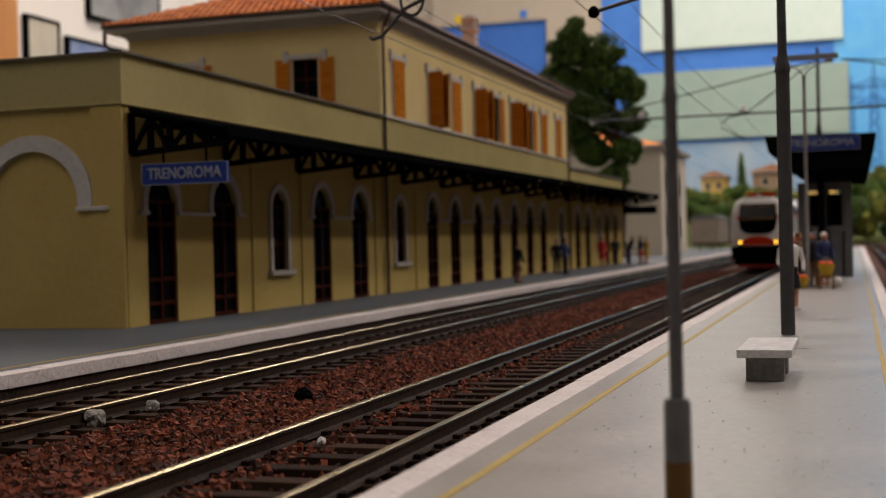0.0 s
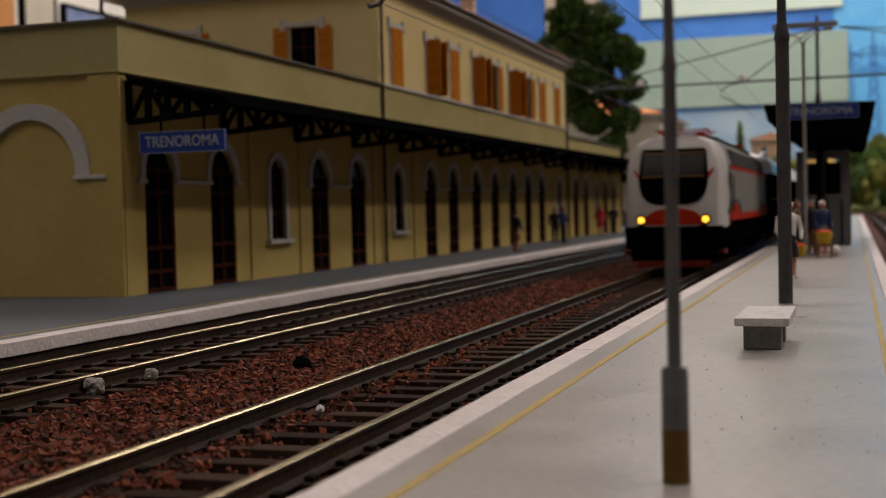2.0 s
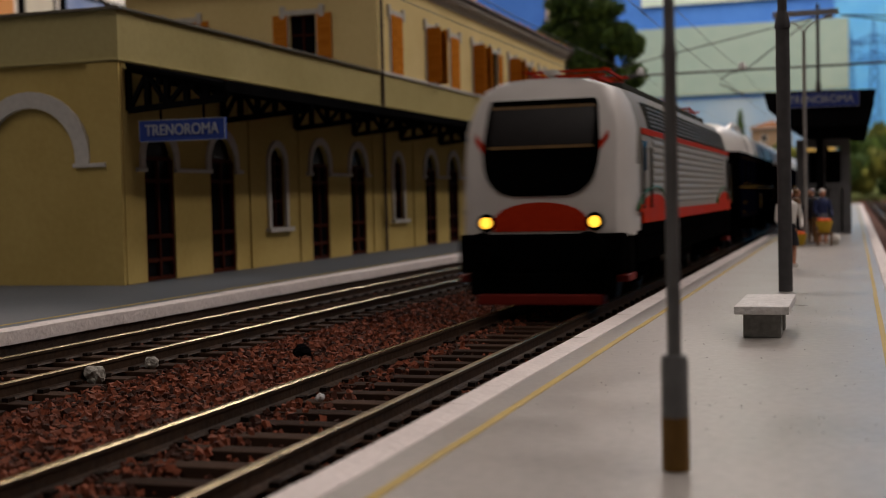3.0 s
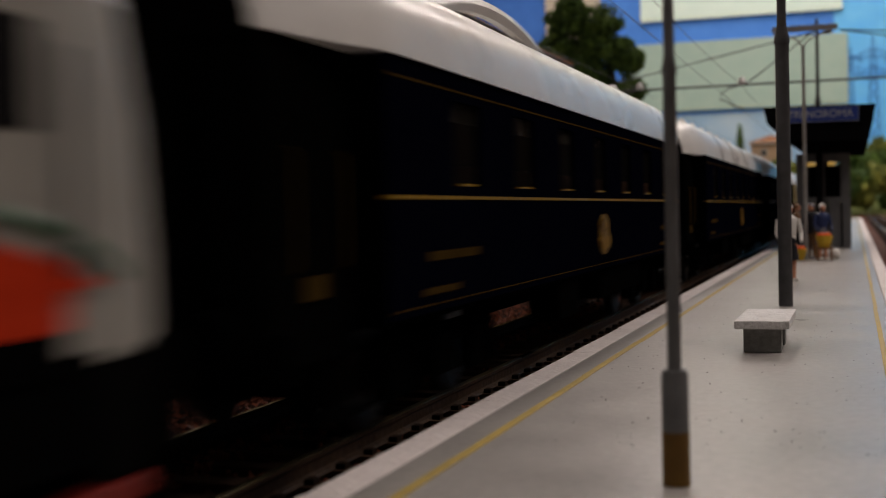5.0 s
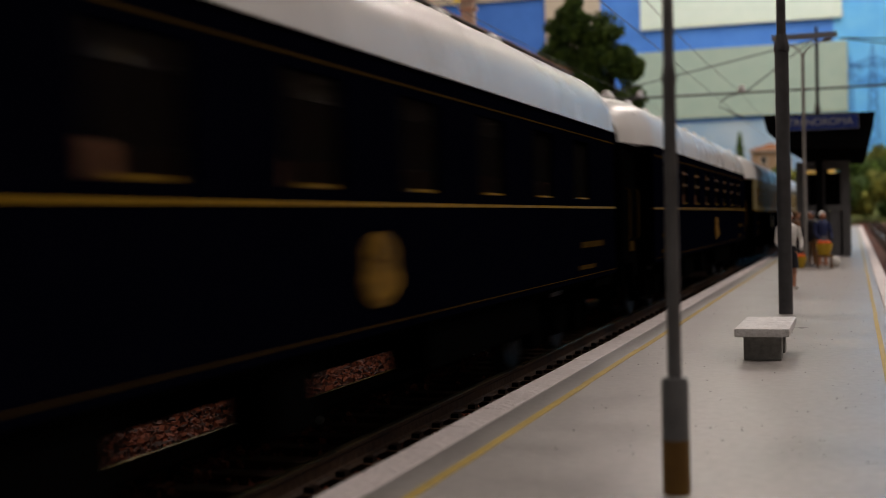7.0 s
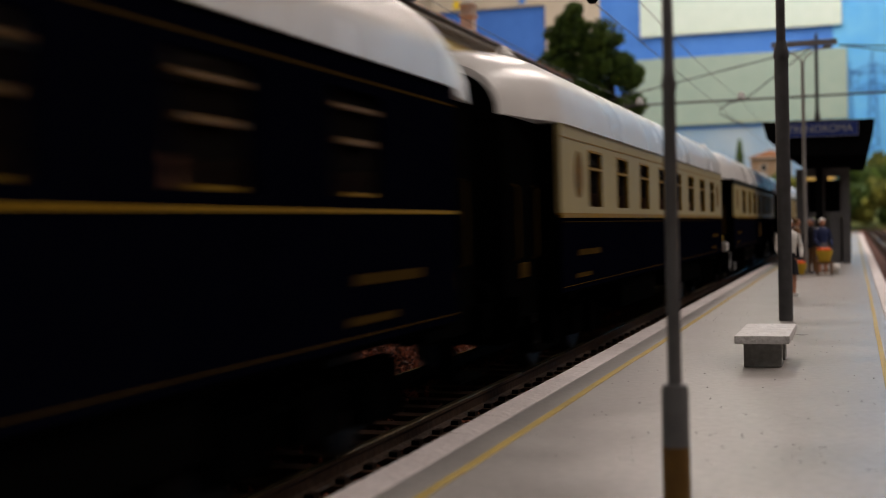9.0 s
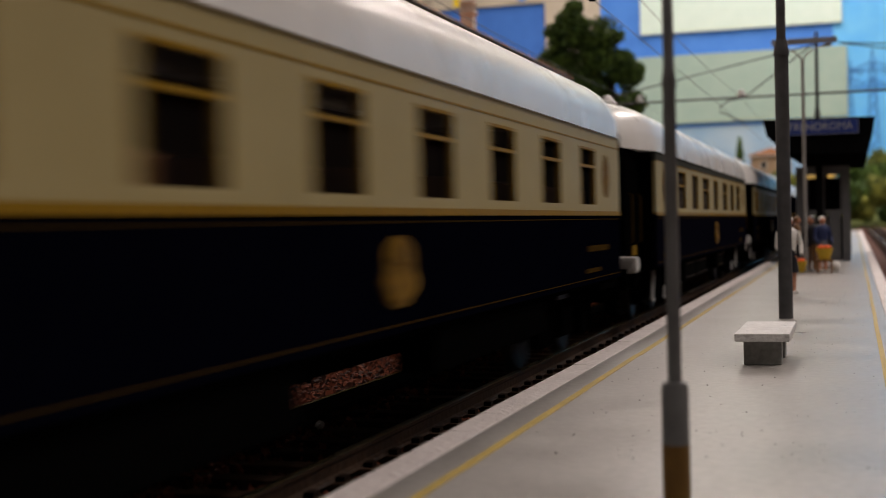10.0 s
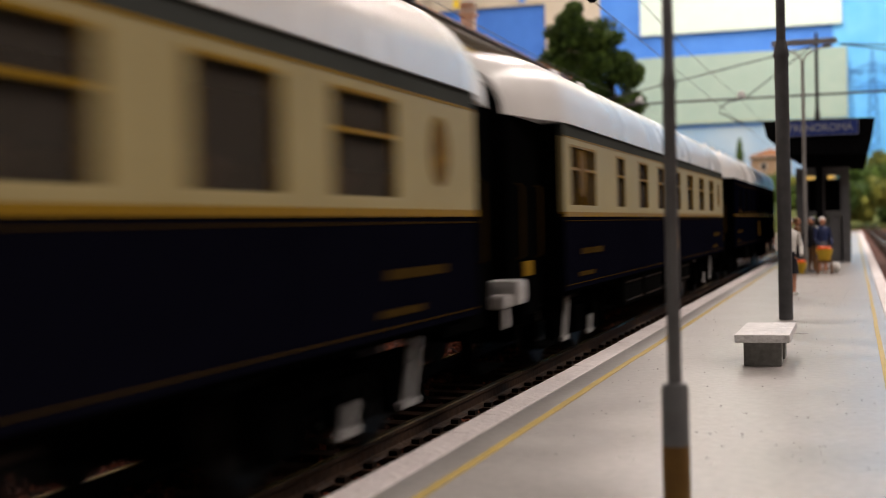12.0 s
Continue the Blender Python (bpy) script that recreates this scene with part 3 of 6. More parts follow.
# impost band: runs on from door to door where they stand in pairs, returns after a short stub elsewhere
for k, yc in enumerate(DOORS):
    near, far = (DOORS[k - 1] if k else -99.0), (DOORS[k + 1] if k + 1 < len(DOORS) else 999.0)
    runs = [(yc + DOOR_W / 2, far - DOOR_W / 2)] if far - yc < 3.3 else [(yc + DOOR_W / 2, yc + 1.0)]
    if yc - near >= 3.3:
        runs.append((yc - 1.0, yc - DOOR_W / 2))
    for a, b in runs:
        bm = bmesh.new(); box(bm, FACADE, FACADE + 0.09, a, b, 2.44, 2.53, 0.012)
        part("impost", bm, M["trim"], station)
for yc in WINDOWS:
    d = thing("window", (FACADE, yc, 1), "", "")
    d.parent = station
    d.matrix_world = pose(FACADE * S, yc * S, 1 * S)
    bm = bmesh.new(); arch_band(bm, yc, 0.94, 2.72, 0.17, 0.06, 1.02)
    part("surround", bm, M["trim"], d)
    bm = bmesh.new(); box(bm, FACADE - 0.2, FACADE + 0.16, yc - 0.75, yc + 0.75, 0.9, 1.02)
    part("sill", bm, M["trim"], d)
    bm = bmesh.new()
    for a, b in ((yc - 0.46, yc - 0.40), (yc - 0.025, yc + 0.025), (yc + 0.40, yc + 0.46)):
        box(bm, FACADE - 0.11, FACADE - 0.05, a, b, 1.02, 3.0)
    for z in (1.02, 1.7, 2.3, 2.72):
        box(bm, FACADE - 0.10, FACADE - 0.06, yc - 0.4, yc + 0.4, z, z + 0.05)
    part("window_frame", bm, M["door_wood"], d)
    bm = bmesh.new()
    lp = [(yc - 0.46, 1.0)] + arch(yc, 0.92, 2.72) + [(yc + 0.46, 1.0)]
    rings(bm, [[(x, p, q) for p, q in lp] for x in (FACADE - 0.15, FACADE - 0.12)])
    part("pane", bm, M["dark_glass"], d)

# blind arch on the end wall
bm = bmesh.new()
n = 18
cx = -17.09
outer = [(-15.62, 2.62)] + [(cx + 1.5 * math.cos(math.pi * i / n), 2.72 + 1.5 * math.sin(math.pi * i / n)) for i in range(n + 1)] + [(-18.56, 2.62)]
inner = [(-15.94, 2.62)] + [(cx + 1.15 * math.cos(math.pi * i / n), 2.72 + 1.15 * math.sin(math.pi * i / n)) for i in range(n + 1)] + [(-18.24, 2.62)]
rings(bm, [[(a[0], FOOT, a[1]), (a[0], FOOT - 0.12, a[1]), (b[0], FOOT - 0.12, b[1]), (b[0], FOOT, b[1])] for a, b in zip(inner, outer)])
part("blind_arch", bm, M["trim"], station)
bm = bmesh.new(); box(bm, -16.0, -15.2, FOOT - 0.14, FOOT, 2.54, 2.63, 0.015)
part("impost", bm, M["trim"], station)
bm = bmesh.new(); box(bm, -15.95, -15.47, FOOT - 0.06, FOOT, 0, 2.54)
part("pilaster", bm, M["plaster"], station)

# upper block
bm = bmesh.new()
y0, y1 = BLOCK
UP = [(41.4, 1), (45.2, 2), (48.1, 1), (51.2, 3), (54.0, 5), (57.0, 3), (60.1, 5), (62.9, 6), (66.2, 6)]
us = [y0] + [v for yc, k in UP for v in (yc - 0.5, yc + 0.5)] + [y1]
holed(bm, FACADE - 0.35, FACADE, us, [PARAPET + 0.09, 5.97, 7.95, EAVE], lambda i, j: j == 1 and i % 2)
part("upper_wall", bm, M["upper_plaster_lit"], station)
bm = bmesh.new(); box(bm, BLOCK_BACK, BLOCK_BACK + 0.35, y0 + 0.35, y1 - 0.35, PARAPET, EAVE)
part("upper_wall", bm, M["upper_plaster_lit"], station)
bm = bmesh.new(); box(bm, BLOCK_BACK, FACADE - 0.35, y1 - 0.35, y1, PARAPET - 0.3, EAVE)
part("upper_wall", bm, M["upper_plaster_lit"], station)
bm = bmesh.new()
holed(bm, y0, y0 + 0.35, [BLOCK_BACK, -22.55, -21.65, -18.0, -17.08, FACADE - 0.35], [PARAPET, 5.97, 7.95, EAVE], lambda i, j: j == 1 and i % 2, True)
part("upper_wall", bm, M["upper_plaster_lit"], station)
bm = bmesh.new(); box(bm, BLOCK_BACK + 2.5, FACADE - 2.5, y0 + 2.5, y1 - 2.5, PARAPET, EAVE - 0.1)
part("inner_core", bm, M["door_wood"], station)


def louvre_leaf(w, hgt, solid=False):
    """A shutter leaf, hinged at its local origin, lying along +y."""
    bm = bmesh.new()
    t = 0.05
    for a, b in ((0, 0.07), (w - 0.07, w)):
        box(bm, -t / 2, t / 2, a, b, 0, hgt)
    for z in (0, hgt / 2 - 0.04, hgt - 0.08):
        box(bm, -t / 2 + 0.004, t / 2 - 0.004, 0.07, w - 0.07, z, z + 0.08)
    z = 0.1
    while z < hgt - 0.1:
        box(bm, -0.018, 0.018, 0.06, w - 0.06, z, z + 0.055)
        z += 0.085
    if solid:
        box(bm, -0.012, 0.012, 0.06, w - 0.06, 0.05, hgt - 0.05)
    return shared("shutter", bm, M["shutter"])


leaf = louvre_leaf(0.54, 2.0, True)
leaf_solid = louvre_leaf(0.52, 2.0, True)


def upper_window(centre, facing, state):
    """facing 0: towards the tracks; 90: the end wall."""
    x, yv = centre
    d = thing("window", (x, yv, 5.95), "", "")
    d.parent = station
    d.matrix_world = pose(x * S, yv * S, 5.95 * S, 0, 0, -facing)
    ORIGIN[d] = Vector((0, 0, 0))
    bm = bmesh.new()
    for a in (-0.62, 0.5):
        box(bm, 0, 0.05, a, a + 0.12, 0, 2.0)
    box(bm, 0, 0.08, -0.66, 0.66, 2.0, 2.16)
    for a in (-0.8, 0.62):
        box(bm, 0, 0.09, a, a + 0.18, 1.9, 2.3)
    part("surround", bm, M["trim"], d)
    bm = bmesh.new()
    for a in (-0.5, -0.03, 0.44):
        box(bm, -0.13, -0.07, a, a + 0.06, 0, 2.0)
    for z in (0, 0.65, 1.3, 1.94):
        box(bm, -0.12, -0.08, -0.44, 0.44, z, z + 0.06)
    part("window_frame", bm, M["door_wood"], d)
    bm = bmesh.new(); box(bm, -0.17, -0.14, -0.5, 0.5, 0, 2.0)
    part("pane", bm, M["dark_glass"], d)
    for side in (-1, 1):
        turn = {1: 0, 2: 86, 3: 92, 4: 178, 5: 176, 6: 14}[state]
        if state == 2 and side == 1:
            turn = 68
        if state == 3 and side == 1:
            turn = 78
        ob = new("shutter", leaf_solid if turn else leaf)
        ob.parent = d
        ob.matrix_basis = Matrix.Translation((0.06 * S, side * 0.54 * S, 0.0)) @ pose(0, 0, 0, 0, 0, (180 if side > 0 else 0) - (turn if side < 0 else -turn))


for yc, k in UP:
    upper_window((FACADE, yc), 0, k)
upper_window((-17.54, y0), 90, 4)
upper_window((-22.1, y0), 90, 4)


# eaves and hipped tile roof
def hip_roof(x0, x1, y0, y1, z, rise, wall):
    """wall: the block's outline under the eaves, x0, x1, y0, y1."""
    bm = bmesh.new()
    for k, za, zb in ((0.06, z - 0.34, z - 0.24), (0.14, z - 0.24, z - 0.17), (0.22, z - 0.17, z - 0.08)):
        box(bm, wall[0] - k, wall[1] + k, wall[2] - k, wall[3] + k, za, zb, 0.012)
    box(bm, x0 + 0.04, x1 - 0.04, y0 + 0.04, y1 - 0.04, z - 0.08, z + 0.09)
    part("cornice", bm, M["trim"], station, "pale moulded cornice")
    bm = bmesh.new()
    tube(bm, [(x0, y0, z + 0.10), (x1, y0, z + 0.10)], 0.055, 8)
    # Track-side gutter thickened so its dark colour stands for shade on tile ends.
    tube(bm, [(x1, y0, z + 0.15), (x1, y1, z + 0.15)], 0.095, 8)
    tube(bm, [(x1, y1, z + 0.10), (x0, y1, z + 0.10)], 0.055, 8)
    part("gutter", bm, M["pipe"], station, "dark gutter, thicker on the track side to stand for shade")
    half = (x1 - x0) / 2
    cx = (x0 + x1) / 2
    bm = bmesh.new()
    v = [bm.verts.new(p) for p in ((x0, y0, z + 0.1), (x1, y0, z + 0.1), (x1, y1, z + 0.1), (x0, y1, z + 0.1), (cx, y0 + half, z + rise), (cx, y1 - half, z + rise))]
    for f in ((0, 1, 4), (1, 2, 5, 4), (2, 3, 5), (3, 0, 4, 5), (3, 2, 1, 0)):
        bm.faces.new([v[i] for i in f])
    roof = part("roof", bm, M["tile"], station, "orange terracotta tile roof")
    # rows of curved tiles on the two slopes in view
    verts, faces = [], []

    def tile(c, along, across, up, w, ln):
        k = len(verts)
        for e in (0, 1):
            for i in range(5):
                a = math.pi * i / 4
                r = w / 2 * (1 if e == 0 else 0.82)
                verts.append((c + along * (ln * e) - across * (r * math.cos(a)) + up * (0.02 + (0.05 if e == 0 else 0.0) + r * 0.75 * math.sin(a)) - ORIGIN[roof]) * S)
        for i in range(4):
            faces.append((k + i, k + i + 1, k + 6 + i, k + 5 + i))
        faces.append((k, k + 1, k + 2, k + 3, k + 4))
    sl = math.atan2(rise - 0.1, half)
    rows = int(half / math.cos(sl) / 0.42)
    for r in range(rows):
        d = r * 0.42
        inset = d * math.cos(sl)
        n = int((2 * half - 2 * inset) / 0.26)
        for i in range(n):
            x = x0 + inset + 0.13 + i * 0.26
            tile(Vector((x, y0 + inset, z + 0.1 + d * math.sin(sl))), Vector((0, math.cos(sl), math.sin(sl))), Vector((1, 0, 0)), Vector((0, -math.sin(sl), math.cos(sl))), 0.24, 0.46)
        if r < 8:
            n = int((y1 - y0 - 2 * inset) / 0.26)
            for i in range(n):
                yy = y0 + inset + 0.13 + i * 0.26
                tile(Vector((x1 - inset, yy, z + 0.1 + d * math.sin(sl))), Vector((-math.cos(sl), 0, math.sin(sl))), Vector((0, 1, 0)), Vector((math.sin(sl), 0, math.cos(sl))), 0.24, 0.46)
    me = bpy.data.meshes.new("roof_tiles")
    me.from_pydata(verts, [], faces)
    me.materials.append(M["tile"])
    ob = new("roof_tiles", me)
    ob.parent = station
    tagged(ob, kind="stuff")


hip_roof(BLOCK_BACK - 0.7, FACADE + 0.38, BLOCK[0] - 0.6, BLOCK[1] + 0.4, 9.36, 2.12, (BLOCK_BACK, FACADE, BLOCK[0], BLOCK[1]))
ch = thing("chimney", (-18.5, 62.5, 10.2), "", "")
ch.parent = station
ch.matrix_world = pose(-18.5 * S, 62.5 * S, 10.2 * S)
bm = bmesh.new(); box(bm, -18.82, -18.18, 62.18, 62.82, 10.2, 12.35); box(bm, -18.92, -18.08, 62.08, 62.92, 12.35, 12.50, 0.03)
part("stack", bm, M["trim"], ch)
bm = bmesh.new()
for a in (-0.27, 0.0, 0.27):
    for b in (-0.27, 0.27):
        box(bm, -18.5 + a - 0.07, -18.5 + a + 0.07, 62.5 + b - 0.07, 62.5 + b + 0.07, 12.50, 12.90)
box(bm, -18.9, -18.1, 62.1, 62.9, 12.90, 13.02, 0.03)
turned(bm, (-18.5, 62.5, 13.02), [(0.3, 0), (0.26, 0.12), (0.1, 0.2)], 10)
part("cowl", bm, M["trim"], ch)

# downpipes
for yc in (39.75, 68.2):
    bm = bmesh.new()
    tube(bm, [(FACADE + 0.36, yc, 9.4), (FACADE + 0.34, yc, 9.2), (FACADE + 0.12, yc, 8.8), (FACADE + 0.12, yc, 5.0), (FACADE + 0.12, yc, 0.02)], 0.055, 8)
    for z in (0.9, 2.6, 4.3, 7.4):
        rod(bm, (FACADE + 0.12, yc, z), (FACADE + 0.12, yc, z + 0.07), 0.075)
    part("downpipe", bm, M["pipe"], station)
bm = bmesh.new()
xa, ya = BLOCK_BACK, BLOCK[0]
tube(bm, [(xa - 0.62, ya - 0.5, 9.38), (xa - 0.66, ya - 0.48, 8.95), (xa - 0.5, ya - 0.4, 8.7), (xa - 0.15, ya - 0.15, 8.45), (xa - 0.06, ya - 0.1, 8.1), (xa - 0.06, ya - 0.1, PARAPET)], 0.07, 8)
part("downpipe", bm, M["pipe"], station)

# iron platform canopy along the facade
awning = thing("station_canopy", (FACADE, 54, 4.5), "black iron canopy on lattice brackets along the station", "canopy")
OUT = -12.45
bm = bmesh.new()
rings(bm, [[(FACADE + 0.13, y, 4.66), (OUT, y, 4.44 + d), (OUT, y, 4.52 + d), (FACADE + 0.13, y, 4.75)] for y, d in ((FOOT + 0.1, -0.32), (END + 0.2, -0.10))])
part("deck", bm, M["iron"], awning)
bm = bmesh.new(); 
rings(bm, [[(OUT, y, 4.34 + d), (OUT + 0.06, y, 4.34 + d), (OUT + 0.06, y, 4.55 + d), (OUT, y, 4.55 + d)] for y, d in ((FOOT + 0.05, -0.32), (END + 0.25, -0.10))])
part("fascia", bm, M["iron"], awning)


def truss(y):
    bm = bmesh.new()
    a, b = FACADE + 0.1, OUT - 0.02
    n = 5
    sag = 0.10 + 0.22 * (END - y) / (END - FOOT)
    top = [(a + (b - a) * i / n, y, 4.62 - (0.2 + sag) * i / n) for i in range(n + 1)]
    low = [(a + (b - a) * i / n, y, 3.74 + (0.48 - sag) * i / n) for i in range(n + 1)]
    bar(bm, top[0], top[-1], 0.13)
    bracket = part("bracket", bm, M["iron"], awning)
    bm = bmesh.new(); bar(bm, low[0], low[-1], 0.13)
    part("lower_chord", bm, M["iron"], bracket)
    for i in range(n + 1):
        bm = bmesh.new(); bar(bm, top[i], low[i], 0.12)
        part("post", bm, M["iron"], bracket)
        if i < n:
            p, q = (top[i], low[i + 1]) if i % 2 else (low[i], top[i + 1])
            bm = bmesh.new(); bar(bm, p, q, 0.09)
            part("brace", bm, M["iron"], bracket)


y = FOOT + 0.25
while y < END:
    truss(y)
    y += 4.32
for x, z in ((-14.0, 4.26), (-13.2, 4.10)):
    bm = bmesh.new(); box(bm, x - 0.05, x + 0.05, FOOT + 0.1, END, z, z + 0.12)
    part("purlin", bm, M["iron"], awning)
# dark board hung under the canopy's far end
t = thing("hanging_sign", (-13.6, END + 0.1, 3.3), "dark unlit board hung under the canopy's far end", "sign")
bm = bmesh.new(); box(bm, -15.0, -12.6, END + 0.3, END + 0.42, 3.25, 3.75, 0.02)
part("plate", bm, M["iron"], t)
for x in (-14.4, -13.0):
    bm = bmesh.new(); rod(bm, (x, END + 0.2, 3.7), (x, END + 0.2, 4.4), 0.03, None, 6)
    part("hanger", bm, M["iron"], t)


def name_board(name, x0, x1, y, z0, z1, hang, label):
    t = thing(name, ((x0 + x1) / 2, y, z0), label, "sign")
    bm = bmesh.new(); box(bm, x0, x1, y - 0.04, y + 0.04, z0, z1)
    part("plate", bm, M["sign_blue"], t)
    bm = bmesh.new()
    for a in ((x0, x1, z0, z0 + 0.014), (x0, x1, z1 - 0.014, z1), (x0, x0 + 0.014, z0, z1), (x1 - 0.014, x1, z0, z1)):
        box(bm, a[0], a[1], y - 0.05, y - 0.04, a[2], a[3])
    part("border", bm, M["sign_white"], t)
    lettering("letters", "TRENOROMA", (z1 - z0) * 0.72, M["sign_white"], t, ((x0 + x1) / 2, y - 0.05, (z0 + z1) / 2), (90, 0, 0), (x1 - x0) * 0.86, "white raised capital letters")
    bm = bmesh.new()
    for x in (x0 + 0.25 * (x1 - x0), x1 - 0.25 * (x1 - x0)):
        rod(bm, (x, y, z1), (x, y, hang), 0.025)
    part("hanger", bm, M["iron"], t)
    return t


name_board("station_sign", -14.58, -12.53, FOOT + 0.3, 3.05, 3.51, 4.3, "blue station name board hung under the iron canopy")


# ---- island platform furniture ----
def bench():
    t = thing("platform_bench", (-1.04, 15.7, 0), "small grey stone slab bench on two stone feet", "bench")
    bm = bmesh.new(); box(bm, -1.335, -0.72, 14.95, 16.75, 0.285, 0.38, 0.014)
    part("slab", bm, M["bench_top"], t)
    for y in (15.15, 15.95):
        bm = bmesh.new(); box(bm, -1.25, -0.82, y, y + 0.28, 0.0, 0.29, 0.015)
        part("foot", bm, M["bench_foot"], t)


bench()


def lamp_post(x, y, label, lean=0.0):
    t = thing("platform_lamp", (x, y, 0), label, "street lamp", "platform lamps")
    bm = bmesh.new(); turned(bm, (x, y, 0), [(0.085, 0), (0.085, 0.33)], 14)
    part("foot", bm, M["pole_foot"], t, "ochre painted foot", 40)
    bm = bmesh.new(); turned(bm, (x, y, 0), [(0.084, 0.33), (0.082, 0.68), (0.07, 0.71)], 14)
    part("socket", bm, M["pole"], t, "", 40)
    bm = bmesh.new(); turned(bm, (x, y, 0), [(0.043, 0.7), (0.040, 2.5), (0.048, 2.52), (0.034, 2.62), (0.030, 6.5)], 14)
    part("pole", bm, M["pole"], t, "", 40)
    for e in (-1, 1):
        bm = bmesh.new()
        pts = [Vector((x, y, 6.4)) + Vector((e * 0.95 * (1 - math.cos(a)), 0, 0.5 * math.sin(a))) for a in (0, 0.4, 0.8, 1.2, 1.57)]
        for p, q in zip(pts, pts[1:]):
            rod(bm, p, q, 0.028, None, 8)
        part("arm", bm, M["pole"], t)
        bm = bmesh.new(); rod(bm, pts[-1] - Vector((e * 0.1, 0, 0)), pts[-1] + Vector((e * 0.45, 0, -0.02)), 0.09, 0.06, 10)
        part("lamp_head", bm, M["pole"], t, "", 40)
    return t


lamp_post(-1.06, 7.84, "thin grey platform lamp post with an ochre foot")


def slim_lamp(x, y, top, label):
    """A thinner post that forks into two slim rising arms."""
    t = thing("platform_lamp", (x, y, 0), label, "street lamp", "platform lamps")
    bm = bmesh.new(); turned(bm, (x, y, 0), [(0.075, 0), (0.075, 0.7), (0.055, 0.75), (0.052, top - 0.1), (0.06, top - 0.08), (0.04, top)], 12)
    part("pole", bm, M["arm_paint"], t, "", 40)
    for e in (-1, 1):
        bm = bmesh.new()
        tube(bm, [(x + e * 0.02, y, top - 0.04), (x + e * 0.12, y, top + 0.12), (x + e * 0.34, y, top + 0.27), (x + e * 0.68, y, top + 0.38)], 0.028)
        part("arm", bm, M["arm_paint"], t)
        bm = bmesh.new(); tube(bm, [(x + e * 0.62, y, top + 0.36), (x + e * 0.72, y, top + 0.38), (x + e * 0.86, y, top + 0.385)], 0.05, 8)
        part("lamp_head", bm, M["pole"], t, "", 40)


slim_lamp(-1.45, 41.3, 6.62, "thin pale grey platform lamp post with two slim arms")


def mast(x, y, top, r, label, arm=None):
    t = thing("catenary_mast", (x, y, 0), label, "mast", "catenary masts")
    bm = bmesh.new(); turned(bm, (x, y, 0), [(r, 0), (r * 0.98, top * 0.62)], 16)
    part("lower_pole", bm, M["mast"], t, "", 40)
    bm = bmesh.new(); turned(bm, (x, y, 0), [(r * 1.1, top * 0.62), (r * 1.1, top * 0.628), (r * 0.7, top * 0.66)], 16)
    part("collar", bm, M["mast"], t, "", 40)
    bm = bmesh.new(); turned(bm, (x, y, 0), [(r * 0.66, top * 0.66), (r * 0.6, top)], 16)
    part("upper_pole", bm, M["mast"], t, "", 40)
    if arm:
        bm = bmesh.new(); box(bm, x + arm[0], x + arm[1], y - 0.08, y + 0.08, arm[2], arm[2] + 0.26, 0.02)
        part("cross_arm", bm, M["arm_paint"], t, "pale grey cross arm")
    return t


mast(-1.12, 22.2, 7.1, 0.117, "thick dark grey catenary mast behind the bench")
mast(-1.5, 60.0, 10.0, 0.12, "dark grey catenary mast with a pale cross arm", (-1.95, 0.9, 9.48))

# platform roof and stair shelter
shelter = thing("platform_shelter", (-1.24, 52, 0), "grey concrete stair shelter under a black canopy", "shelter")
bm = bmesh.new()
for x in (-2.1, -0.42):
    box(bm, x, x + 0.28, 50.6, 50.95, 0, 3.3)
    box(bm, x, x + 0.28, 56.6, 56.95, 0, 3.3)
box(bm, -2.1, -0.14, 50.6, 50.95, 3.3, 3.6)
box(bm, -2.1, -0.14, 50.62, 50.9, 1.75, 1.95)
box(bm, -0.9, -0.5, 50.65, 50.85, 0.0, 1.75)
box(bm, -0.42, -0.16, 50.95, 56.6, 0, 1.9)
box(bm, -2.08, -1.85, 50.95, 56.6, 0, 1.9)
part("frame", bm, M["shelter"], shelter)
for ya in (50.2, 60.2):
    bm = bmesh.new(); box(bm, -1.36, -1.12, ya, ya + 0.25, 0, 4.2, 0.02)
    part("column", bm, M["iron"], shelter)
bm = bmesh.new(); box(bm, -1.8, -0.46, 51.2, 56.4, 0, 1.72, 0.02)
part("booth", bm, M["bench_foot"], shelter, "grey boarded stair housing")
bm = bmesh.new(); box(bm, -1.8, -0.46, 56.0, 56.2, 1.95, 3.3)
part("back_screen", bm, M["iron"], shelter)
for xa in (-1.82, -1.12, -0.5):
    bm = bmesh.new(); box(bm, xa, xa + 0.07, 50.7, 50.8, 1.95, 3.3)
    part("mullion", bm, M["shelter"], shelter)
bm = bmesh.new()
rings(bm, [[(-3.2, y, 5.35), (-3.05, y, 4.72), (-2.1, y, 4.05), (0.5, y, 4.0), (0.68, y, 4.7), (0.78, y, 5.3)] for y in (49.2, 66.0)])
part("canopy", bm, M["iron"], shelter, "black trapezoid canopy")
name_board("platform_sign", -2.5, 0.2, 49.1, 4.72, 5.26, 5.3, "blue station name board on the canopy's end")

